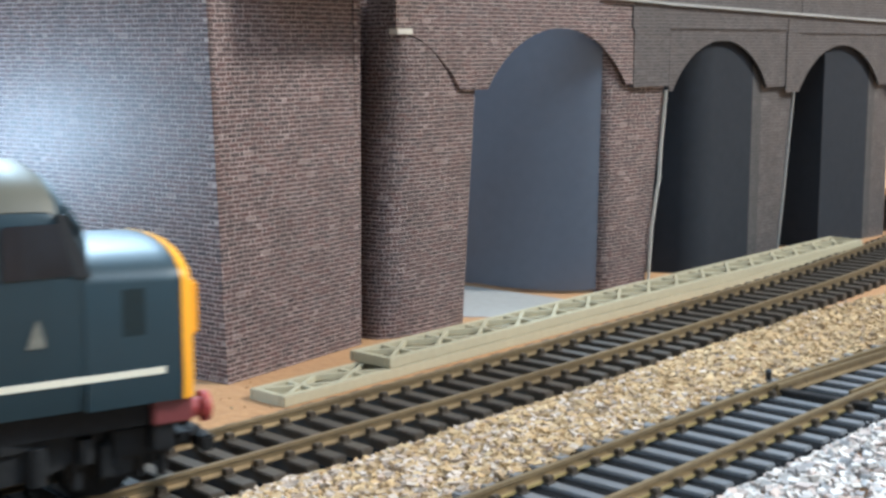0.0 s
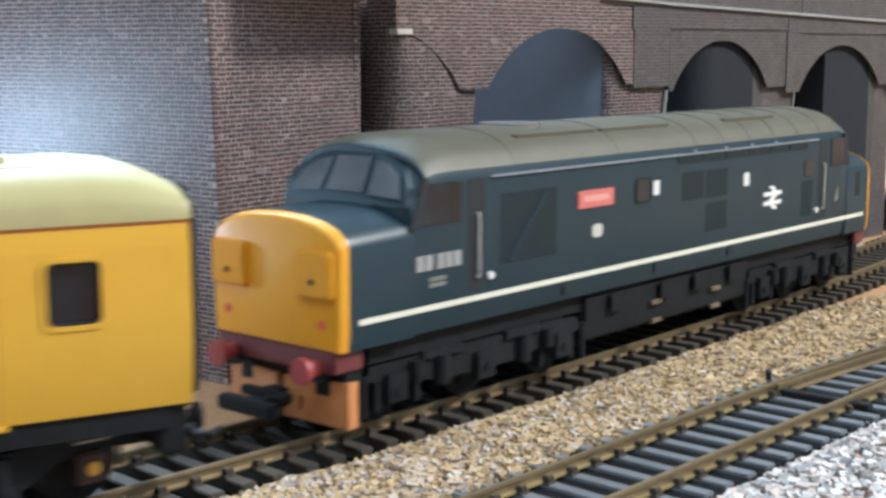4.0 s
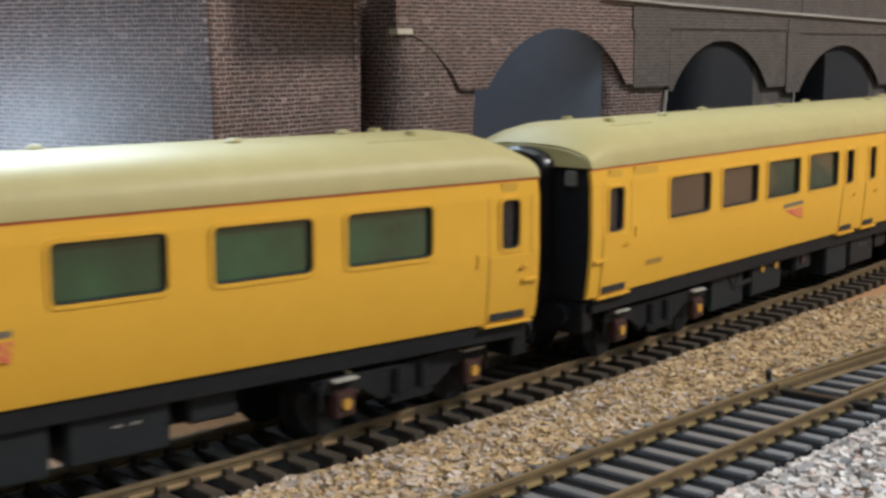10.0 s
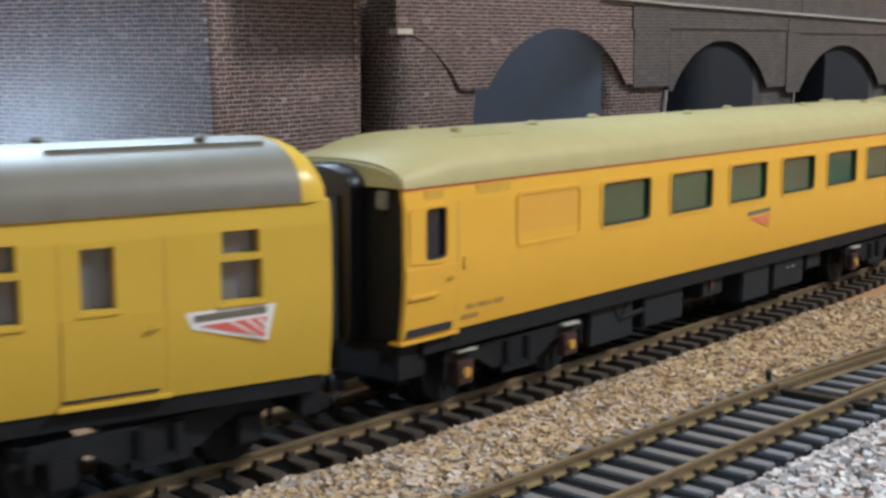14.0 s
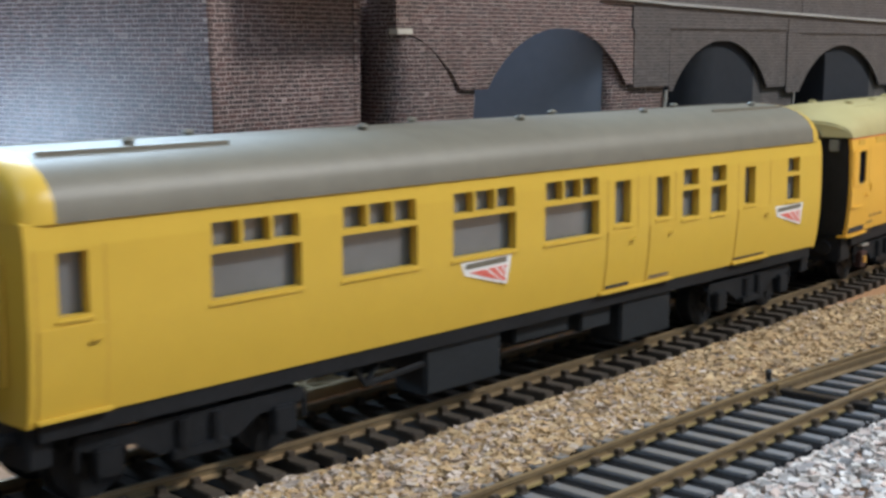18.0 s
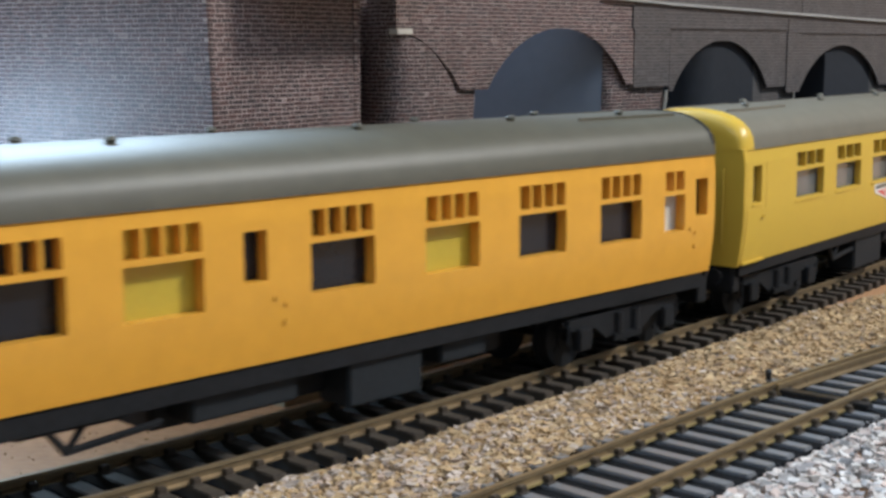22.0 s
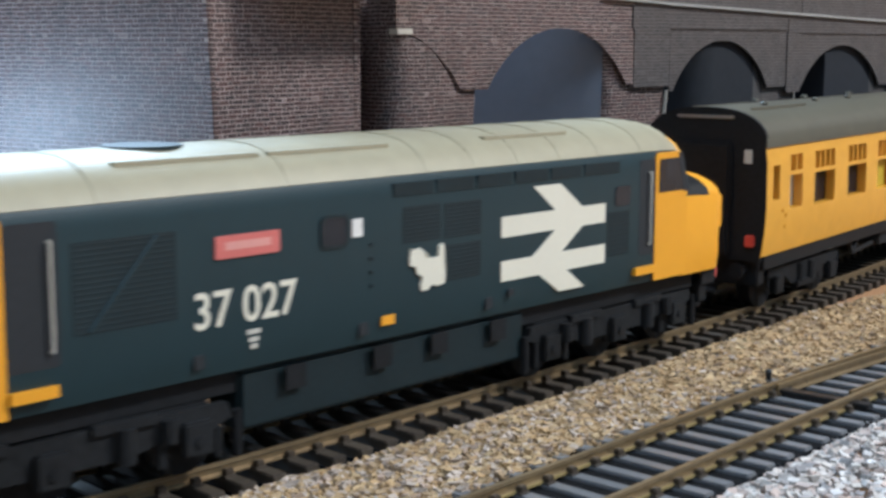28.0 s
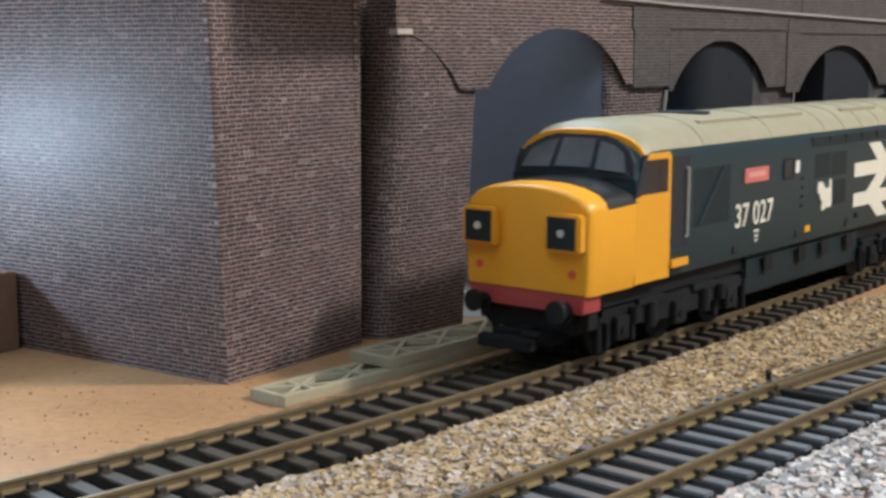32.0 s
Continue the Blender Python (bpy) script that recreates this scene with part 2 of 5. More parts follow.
def block(bm, x0, x1, y0, y1, z0, z1, bevel=0.0):
    r = bmesh.ops.create_cube(bm, size=1.0)
    vs = r["verts"]
    for v in vs:
        v.co = Vector((x0 if v.co.x < 0 else x1, y0 if v.co.y < 0 else y1, z0 if v.co.z < 0 else z1))
    if bevel:
        es = {e for v in vs for e in v.link_edges}
        bmesh.ops.bevel(bm, geom=list(es), offset=bevel, segments=2, affect="EDGES", clamp_overlap=True)
    return bm


def boxed(x0, x1, y0, y1, z0, z1, bevel=0.0):
    return block(bmesh.new(), x0, x1, y0, y1, z0, z1, bevel)


def rod(bm, a, b, r, seg=12, r2=None):
    a, b = Vector(a), Vector(b)
    m = Matrix.Translation((a + b) / 2) @ (b - a).to_track_quat("Z", "Y").to_matrix().to_4x4()
    bmesh.ops.create_cone(bm, cap_ends=True, segments=seg, radius1=r, radius2=r if r2 is None else r2, depth=(b - a).length, matrix=m)
    return bm


def loft(bm, loops, closed=True, caps=True):
    rows = [[bm.verts.new(c) for c in loop] for loop in loops]
    n = len(rows[0])
    for a, b in zip(rows, rows[1:]):
        for i in range(n if closed else n - 1):
            j = (i + 1) % n
            bm.faces.new((a[i], a[j], b[j], b[i]))
    if caps and closed:
        bm.faces.new(rows[0])
        bm.faces.new(list(reversed(rows[-1])))
    return bm


def slab(points, z0, z1, bm=None):
    """An upright prism over a plan outline."""
    bm = bm or bmesh.new()
    return loft(bm, [[(x, y, z0) for x, y in points], [(x, y, z1) for x, y in points]])


def outline(points, y, thick, bm=None):
    """A flat plate in the u-z plane at y, with thickness."""
    bm = bm or bmesh.new()
    return loft(bm, [[(u, y, z) for u, z in points], [(u, y + thick, z) for u, z in points]])


def rounded(u0, u1, z0, z1, r, n=4):
    out = []
    for cu, cz, a0 in ((u1 - r, z1 - r, 0), (u0 + r, z1 - r, 90), (u0 + r, z0 + r, 180), (u1 - r, z0 + r, 270)):
        for i in range(n + 1):
            a = radians(a0 + 90 * i / n)
            out.append((cu + r * math.cos(a), cz + r * math.sin(a)))
    return out


def ring(u0, u1, z0, z1, r, w, y, thick):
    """A rounded window surround of width w round the opening."""
    bm = bmesh.new()
    inner, outer = rounded(u0, u1, z0, z1, r), rounded(u0 - w, u1 + w, z0 - w, z1 + w, r + w)
    n = len(inner)
    v = [[bm.verts.new((u, yy, z)) for u, z in loop] for loop in (inner, outer) for yy in (y, y + thick)]
    for i in range(n):
        j = (i + 1) % n
        for a, b in ((0, 1), (1, 3), (3, 2), (2, 0)):
            bm.faces.new((v[a][i], v[a][j], v[b][j], v[b][i]))
    return bm


# ---- the line of the track, as a heading that turns along its length ----
BEND_AT = [-80, -60, -20, 20, 60, 100, 140, 180, 220, 260, 300, 340, 380, 420, 460, 500, 560]
BEND = [0, 3.85, 3.86, 3.81, 2.64, 1.35, 2.07, 1.20, 0.12, 0.53, 0.39, 0.18, 0.08, 0.66, 0.98, 0.13, 0.0]
GRID = np.arange(-1700.0, 2100.1, 2.0)
TURN = np.interp(GRID, BEND_AT, BEND) / 1000
HEAD = np.concatenate([[0.0], np.cumsum((TURN[1:] + TURN[:-1]) / 2 * 2.0)])
ZERO = 850
HEAD = HEAD - HEAD[ZERO]
LINE_X = np.concatenate([[0.0], np.cumsum((np.cos(HEAD[1:]) + np.cos(HEAD[:-1])) / 2 * 2.0)])
LINE_Y = np.concatenate([[0.0], np.cumsum((np.sin(HEAD[1:]) + np.sin(HEAD[:-1])) / 2 * 2.0)])
LINE_X, LINE_Y = LINE_X - LINE_X[ZERO], LINE_Y - LINE_Y[ZERO]


def on_line(s, y=0.0):
    """Plan point at s along the track and y to its far side, and the heading there."""
    x0, y0, h = np.interp(s, GRID, LINE_X), np.interp(s, GRID, LINE_Y), np.interp(s, GRID, HEAD)
    return x0 - y * math.sin(h), y0 + y * math.cos(h), h


GROUND = -4.8
SLEEPER_TOP = -2.4


# ---- setting: board, room ----
def setting():
    bm = bmesh.new()
    block(bm, -1900, 2300, -650, 1600, GROUND - 18, GROUND)
    tagged(part("ground", bm, M_BOARD, smooth=0), "brown wood-fibre baseboard of a model railway", "baseboard", kind="structure")
    tagged(part("floor", boxed(-2100, 2500, -1500, 1800, -960, -940), M_ROOM, smooth=0), "plain floor of the room", "floor", kind="structure")
    tagged(part("ceiling", boxed(-2100, 2500, -1500, 1800, 1400, 1420), M_ROOM, smooth=0), "plain white ceiling of the room", "ceiling", kind="structure")
    for name, b in (("wall_north", (-2100, 2500, 1800, 1820)), ("wall_south", (-2100, 2500, -1520, -1500)),
                    ("wall_west", (-2120, -2100, -1500, 1800)), ("wall_east", (2500, 2520, -1500, 1800))):
        tagged(part(name, boxed(*b, -960, 1400), M_ROOM, smooth=0), "plain pale wall of the room", "wall", kind="structure")


# ---- viaduct and building of printed brick card ----
V0 = Vector((275.3, 152.9))
VD = Vector((0.91775, 0.39715))
VN = Vector((-0.39715, 0.91775))


def at_viaduct(a, depth=0.0):
    p = V0 + VD * a + VN * depth
    return p.x, p.y


def wall_sheet(name, plan, z0, z1, mat, thick, parent=None, label="", shear=(0, 0), top=None):
    """An upright card sheet that follows a plan line; its print is laid out along the line."""
    bm = bmesh.new()
    pts = [Vector(p) for p in plan]
    run = [0.0]
    for a, b in zip(pts, pts[1:]):
        run.append(run[-1] + (b - a).length)
    uv = bm.loops.layers.uv.new("UVMap")
    norms = []
    for i in range(len(pts)):
        d = (pts[min(i + 1, len(pts) - 1)] - pts[max(i - 1, 0)]).normalized()
        norms.append(Vector((-d.y, d.x)))
    levels = [z0, z1]
    grid = {}
    for side in (0, 1):
        for i, p in enumerate(pts):
            for k, z in enumerate(levels):
                q = p + norms[i] * (thick * side)
                if top and k:
                    q = Vector(top[i]) + norms[i] * (thick * side)
                grid[side, i, k] = (bm.verts.new((q.x + shear[0] * (z - z0), q.y + shear[1] * (z - z0), z)), (run[i], z))
    def quad(keys):
        f = bm.faces.new([grid[k][0] for k in keys])
        for l, k in zip(f.loops, keys):
            l[uv].uv = grid[k][1]
    n = len(pts)
    for i in range(n - 1):
        quad([(0, i, 0), (0, i + 1, 0), (0, i + 1, 1), (0, i, 1)])
        quad([(1, i, 0), (1, i, 1), (1, i + 1, 1), (1, i + 1, 0)])
        quad([(0, i, 1), (0, i + 1, 1), (1, i + 1, 1), (1, i, 1)])
        quad([(0, i, 0), (1, i, 0), (1, i + 1, 0), (0, i + 1, 0)])
    quad([(0, 0, 0), (0, 0, 1), (1, 0, 1), (1, 0, 0)])
    quad([(0, n - 1, 0), (1, n - 1, 0), (1, n - 1, 1), (0, n - 1, 1)])
    return part(name, bm, mat, parent, label, smooth=65)


def arch_curve(c, half, z_spring, rise, n=20):
    r = (half * half + rise * rise) / (2 * rise)
    a = math.asin(min(1.0, half / r))
    return [(c + r * math.sin(-a + 2 * a * i / n), z_spring + rise - r + r * math.cos(-a + 2 * a * i / n)) for i in range(n + 1)]


def spandrel(name, a0, a1, z0, z1, arches, depth, thick, mat, parent, label=""):
    """A card front from a0 to a1 with arches cut up into its lower edge."""
    bm = bmesh.new()
    low = [(a0, z0)] if not arches or arches[0][0] - arches[0][1] > a0 else []
    for c, half, zs, rise in arches:
        for p in arch_curve(c, half, zs, rise):
            if a0 < p[0] < a1:
                low.append(p)
    low.append((a1, z0))
    front = [[bm.verts.new((*at_viaduct(a, d), z)) for a, z in low] for d in (depth, depth + thick)]
    top = [[bm.verts.new((*at_viaduct(a, d), z1)) for a, z in low] for d in (depth, depth + thick)]
    uv = bm.loops.layers.uv.new("UVMap")
    for i in range(len(low) - 1):
        for q in ((front[0][i], front[0][i + 1], top[0][i + 1], top[0][i]), (front[1][i + 1], front[1][i], top[1][i], top[1][i + 1]),
                  (front[0][i + 1], front[0][i], front[1][i], front[1][i + 1]), (top[0][i], top[0][i + 1], top[1][i + 1], top[1][i])):
            bm.faces.new(q)
    for i in (0, len(low) - 1):
        bm.faces.new((front[0][i], top[0][i], top[1][i], front[1][i]))
    for f in bm.faces:
        for l in f.loops:
            p = Vector((l.vert.co.x, l.vert.co.y)) - V0
            l[uv].uv = (p.dot(VD) + 0.3, l.vert.co.z)
    return part(name, bm, mat, parent, label, smooth=0)


def empty(name, loc=(0, 0, 0)):
    ob = new(name)
    ob.empty_display_size = 0.01
    ob.location = [c * MM for c in loc]
    return ob


def viaduct():
    via = tagged(empty("viaduct"), "row of card viaduct arches printed with dark brown brick", "viaduct", kind="structure")
    # first bay, closed by a bowed sheet of brick paper
    bow = [(243.4, 152.0), (244.2, 146.8), (247.4, 143.2), (252, 142.6), (259, 145.2), (267, 149.4), (277.2, 154.6)]
    wall_sheet("bay_infill", bow, GROUND, 90, M_BRICK, 0.8, via, "bowed sheet of dark brick paper", shear=(0.065, 0.028))
    spandrel("spandrel", -25, 78.5, 61.2, 100, [(-32, 32, 61.2, 17.3), (43, 32, 61.2, 17.3)], -0.6, 0.8, M_BRICK, via)
    spandrel("spandrel", 78.5, 97.6, 60.2, 100, [], -0.9, 1.9, M_BRICK_DULL, via)
    spandrel("spandrel", 98.2, 180.2, 58.6, 100, [(129.2, 29.0, 58.6, 16.4)], -0.6, 0.8, M_BRICK_DULL, via)
    spandrel("spandrel", 180.8, 262, 57.8, 100, [(212, 30.6, 57.8, 15.6)], -0.6, 0.8, M_BRICK_DULL, via)
    spandrel("spandrel", 262.6, 430, 57.0, 100, [(296, 30.6, 57.0, 15.6), (376, 30.6, 57.0, 15.6)], -0.6, 0.8, M_BRICK_DULL, via)
    # shallow pilasters and the string course under the parapet
    for a0, a1, z0, z1 in ((78.4, 97.5, 76.6, 79.4), (170.5, 180.0, 56.5, 77.6), (252.0, 261.8, 55.5, 76.6)):
        p0, p1 = at_viaduct(a0, -1.05), at_viaduct(a1, -1.05)
        wall_sheet("pilaster", [p0, p1], z0, z1, M_BRICK_DULL, 0.35, via)
    for a0, a1, z0, z1 in ((77.5, 170.3, 78.8, 85.6), (170.9, 250.8, 77.8, 84.0), (251.2, 430, 76.8, 82.4)):
        wall_sheet("string_course", [at_viaduct(a0, -1.12), at_viaduct(a1, -1.12)], z0, z1, M_BRICK_DULL, 0.5, via)
    bm = bmesh.new()
    loft(bm, [[(*at_viaduct(a, d), z + dz) for d, dz in ((-2.4, 0), (-2.4, 0.8), (4, 0.8), (4, 0))] for a, z in ((62, 87.6), (98, 86.2), (170, 84.4), (250, 82.4), (430, 79.0))])
    part("coping", bm, M_COPING, via, "pale coping strip")
    wall_sheet("parapet", [at_viaduct(64, 1.0), at_viaduct(430, 1.0)], 84, 98, M_BRICK_DULL, 2.0, via)
    wall_sheet("recess_back", [(230, 156.5), (266, 160)], GROUND, 100, M_BRICK, 0.8, via)
    # piers
    foot_a, head_a = (66.5, 67.5, 70.5, 76.0, 89.4), (67.5, 68.5, 72.0, 78.0, 101.5)
    wall_sheet("pier", [at_viaduct(q, d) for q, d in zip(foot_a, (4.4, 2.0, 1.0, 0.9, 1.2))], GROUND, 90, M_BRICK, 0.9, via, "curled sheet of brown brick paper", top=[at_viaduct(q, d) for q, d in zip(head_a, (4.4, 2.0, 1.0, 0.9, 1.2))])
    bm = bmesh.new()
    edge = [(89.6, GROUND), (90.9, 14), (93.6, 27), (94.4, 29), (95.0, 40), (97.2, 58.8)]
    loft(bm, [[(*at_viaduct(a, d), z) for d in (-0.5, 0.5)] + [(*at_viaduct(a + 0.3, d), z) for d in (0.5, -0.5)] for a, z in edge])
    part("card_edge", bm, M_CARD_EDGE, via, "torn pale edge of the card")
    # sheets that close the bays behind the arches
    foot = [(292, 225), (299.7, 209.1), (304.4, 200.2), (308.8, 191.8), (312.6, 184.4), (315.6, 178.8), (318.4, 175.6), (321.6, 174.9), (325.4, 176.4), (329.0, 178.6), at_viaduct(68.0, 3.2)]
    end = at_viaduct(68.0, 3.2)
    head = [(292 + (end[0] - 292) * k / 10, 225 + (end[1] - 225) * k / 10) for k in range(11)]
    part_way = [((f[0] + h[0]) / 2, (f[1] + h[1]) / 2) for f, h in zip(foot, head)]
    wall_sheet("bay_infill", part_way, GROUND + 1.0, 90, M_CARD, 0.8, via, "plain blue-grey card that closes the arch", top=head)
    # Bay shade painted in: dark sheet, mid-dark strip, then the plain pier.
    wall_sheet("bay_infill", [(358, 222), (366, 214.5), (372.3, 209.2), (379, 205.0), at_viaduct(120, 1.6), at_viaduct(128, 1.4), at_viaduct(152, 1.4)], GROUND, 90, M_BRICK_DARK, 0.8, via, "dark card that closes the arch, standing for its shade")
    wall_sheet("bay_infill", [at_viaduct(152, 1.4), at_viaduct(158, 1.4)], GROUND, 90, M_BRICK_SHADE, 0.8, via, "mid-dark brick paper, standing for fading shade")
    wall_sheet("pier", [at_viaduct(158, 1.4), at_viaduct(160, 1.3), at_viaduct(164, 1.2), at_viaduct(171.4, 1.2)], GROUND, 90, M_BRICK_DULL, 0.8, via, top=[at_viaduct(158, 1.4), at_viaduct(162, 1.3), at_viaduct(168, 1.2), at_viaduct(182.5, 1.2)])
    wall_sheet("card_edge", [at_viaduct(171.5, 0.6), at_viaduct(172.0, 0.6)], GROUND, 58, M_COPING, 0.8, via, "pale edge of the card", top=[at_viaduct(179.4, 0.6), at_viaduct(179.9, 0.6)])
    wall_sheet("bay_infill", [(436, 262), (446, 252.5), (453.3, 246.6), at_viaduct(203, 1.8), at_viaduct(212, 1.4), at_viaduct(238, 1.4)], GROUND, 90, M_BRICK_DARK, 0.8, via, "dark card that closes the arch, standing for its shade")
    wall_sheet("bay_infill", [at_viaduct(238, 1.4), at_viaduct(243, 1.4)], GROUND, 90, M_BRICK_SHADE, 0.8, via, "mid-dark brick paper, standing for fading shade")
    wall_sheet("pier", [at_viaduct(243, 1.4), at_viaduct(248, 1.2), at_viaduct(256, 1.2)], GROUND, 90, M_BRICK_DULL, 0.8, via)
    wall_sheet("bay_infill", [(520, 262), (600, 296), (668, 326)], GROUND, 60, M_BRICK_DARK, 0.8, via, "dark card behind the far arches, standing for shade")
    bm = bmesh.new()
    p = [at_viaduct(-24.5, -1.2), at_viaduct(-19.0, -1.2), at_viaduct(-19.0, 2.0), at_viaduct(-24.5, 2.0)]
    loft(bm, [[(x, y, 76.4) for x, y in p], [(x, y, 77.8) for x, y in p]])
    part("card_tab", bm, M_CARD_EDGE, via, "torn pale tab of card")
    # unseen slab over the far bays, added to keep the light out of them
    bm = slab([at_viaduct(97, 1.2), at_viaduct(430, 1.2), at_viaduct(430, 90), at_viaduct(97, 90)], 96, 98)
    part("deck", bm, M_PARAPET, via)
    wall_sheet("back_wall", [at_viaduct(-60, 90), at_viaduct(430, 90)], GROUND, 98, M_CARD, 2, via)
    # pale board on the floor of the open bay
    bm = slab([(282, 204), (301, 209), (321, 174), (327, 163), (292, 157), (279, 163)], GROUND, GROUND + 0.25)
    part("floor_card", bm, M_COPING, via, "pale grey card on the floor")


def building():
    b = tagged(empty("warehouse"), "card warehouse block covered in printed dark brick paper", "building")
    c, l, r = Vector((199.2, 110.0)), Vector((159.2, 167.9)), Vector((241.7, 139.2))
    far_l = c + (l - c) * 4.2
    wall_sheet("wall", [far_l, c + (l - c) * 0.002], GROUND, 102, M_BRICK, 1.2, b, shear=(-0.026, 0.004))
    wall_sheet("wall", [c, r], GROUND, 102, M_BRICK, 1.2, b, top=[c + Vector((-3.41, 0.57)), r + Vector((1.36, 2.5))])
    wall_sheet("wall", [r + Vector((-0.3, 0.6)), r + Vector((-40, 58))], GROUND, 102, M_BRICK, 1.2, b)
    # Unseen slab jutting out overhead, added to cast shade on the upper wall.
    e, n = (r - c).normalized(), Vector((r.y - c.y, c.x - r.x)).normalized()
    shade_plan = [c + e * a + n * d for a, d in ((4.6, -1.6), (57, -1.6), (79.5, 31.5), (27.9, 31.5))]
    part("canopy", slab([(p.x, p.y) for p in shade_plan], 100, 102), M_PARAPET, b, "unseen flat slab, added to shade the wall")
    bm = slab([(c.x, c.y + 2), (r.x - 2, r.y + 1), (r.x - 40, r.y + 58), (far_l.x + 2, far_l.y)], 99.0, 100.5)
    part("roof", bm, M_PARAPET, b)


# ---- track ----
def rail_bm(line, y, s0, s1, step=10.0, w=1.15, top=0.0, foot=-2.35):
    sec = ((-w / 2 - 0.55, foot), (-w / 2 - 0.5, foot + 0.3), (-0.28, foot + 0.6), (-0.28, top - 0.75), (-w / 2, top - 0.55), (-w / 2 + 0.1, top),
           (w / 2 - 0.1, top), (w / 2, top - 0.55), (0.28, top - 0.75), (0.28, foot + 0.6), (w / 2 + 0.5, foot + 0.3), (w / 2 + 0.55, foot))
    loops = []
    n = max(2, int((s1 - s0) / step) + 1)
    for i in range(n):
        s = s0 + (s1 - s0) * i / (n - 1)
        px, py, h = line(s, y(s) if callable(y) else y)
        loops.append([(px - dy * math.sin(h), py + dy * math.cos(h), z) for dy, z in sec])
    return loft(bmesh.new(), loops)


def sleeper_bm(half, width):
    """A sleeper with the chairs that clasp the rails; the chairs carry the second material."""
    bm = bmesh.new()
    block(bm, -width / 2, width / 2, -half, half, -2.25, 0.0, 0.25)
    bm.faces.ensure_lookup_table()
    plain = len(bm.faces)
    for y in (-8.82, 8.82):
        for dy in (-1.45, 1.45):
            block(bm, -0.9, 0.9, y + dy - 0.7, y + dy + 0.7, -0.1, 1.35, 0.2)
        block(bm, -1.3, 1.3, y - 2.5, y + 2.5, -0.1, 0.25, 0.08)
    bm.faces.ensure_lookup_table()
    for f in bm.faces[plain:]:
        f.material_index = 1
    return bm


def siding(s, y=0.0):
    """The second track: alongside the first, then slowly leaving it."""
    off = -61.9
    if s > 255:
        off -= (s - 255) ** 2 * 0.00052
    return on_line(s, off + y)


def track(name, line, label, mat, half, pitch, near0, near1, s0, s1):
    t = tagged(empty(name), label, "track", kind="structure")
    for y in (-8.82, 8.82):
        r = part("rail", rail_bm(line, y, s0, s1), M_RAIL, t)
        if line is on_line:
            continue
        bm = bmesh.new()
        n = int((s1 - s0) / 10) + 1
        loft(bm, [[(*line(s, y + dy)[:2], z) for dy, z in ((-1.32, -2.32), (-1.28, -1.9), (1.28, -1.9), (1.32, -2.32))] for s in (s0 + (s1 - s0) * i / (n - 1) for i in range(n))])
        part("rail_foot", bm, M_RAIL_FOOT, r, "pale brassy foot of the rail", smooth=0)
    first = None
    rest = bmesh.new()
    n0 = int(s0 / pitch)
    rnd = random.Random(5)
    for i in range(n0, int(s1 / pitch)):
        s = i * pitch + 2.0
        px, py, h = line(s)
        m = Matrix.Translation((px * MM, py * MM, SLEEPER_TOP * MM)) @ Euler((0, 0, h + rnd.uniform(-0.02, 0.02))).to_matrix().to_4x4()
        if near0 <= s <= near1:
            if first is None:
                first = part("sleeper", sleeper_bm(half, 3.4 if line is on_line else 3.1), mat, t)
                first.data.materials.append(M_CHAIR)
                first.matrix_basis = m
            else:
                again(first, t, m)
        elif -700 < s < 1100:
            b = bmesh.new()
            block(b, -1.75, 1.75, -half, half, -2.25, 0)
            b.transform(Matrix.Translation((px, py, SLEEPER_TOP)) @ Euler((0, 0, h)).to_matrix().to_4x4())
            me = bpy.data.meshes.new("tmp")
            b.to_mesh(me)
            rest.from_mesh(me)
            bpy.data.meshes.remove(me)
            b.free()
    tagged(part("sleepers_far", rest, mat, t, smooth=0), kind="stuff")
    return t


def tracks():
    track("track", on_line, "model railway track with brown rails on dark plastic sleepers", M_SLEEPER, 16.6, 7.05, 110, 600, -1650, 2050)
    u = track("siding_track", siding, "model railway track with points, brown rails on grey sleepers", M_SLEEPER_PALE, 16.6, 7.05, 150, 470, -200, 900)
    # the tongues of the points, and their closure rails
    part("switch_rail", rail_bm(siding, lambda s: 7.3 - (s - 300) * 0.03, 300, 520, w=0.8), M_RAIL, u)
    part("switch_rail", rail_bm(siding, lambda s: -6.9 - min(0.4, (s - 305) * 0.002), 305, 520, w=0.8), M_RAIL, u)
    px, py, h = siding(302, -2)
    bm = boxed(-1.6, 1.6, -11, 11, -2.4, -1.2, 0.2)
    bar = part("tie_bar", bm, M_PEG, u)
    bar.matrix_basis = pose(px * MM, py * MM, 0, 0, 0, math.degrees(h))
    # strips of dark underlay
    for name, line, a, b, w in (("underlay", on_line, -1600, 2000, 15.5), ("underlay", siding, -150, 850, 16.9)):
        bm = bmesh.new()
        loops = []
        rise = 0.25 if line is on_line else 1.7
        for i in range(121):
            s = a + (b - a) * i / 120
            loops.append([(*line(s, y)[:2], z) for y, z in ((-w, GROUND), (-w, GROUND + rise), (w, GROUND + rise), (w, GROUND))])
        tagged(part(name, loft(bm, loops), M_FOAM, smooth=0), "dark strip of underlay beneath the sleepers", "underlay", kind="structure")


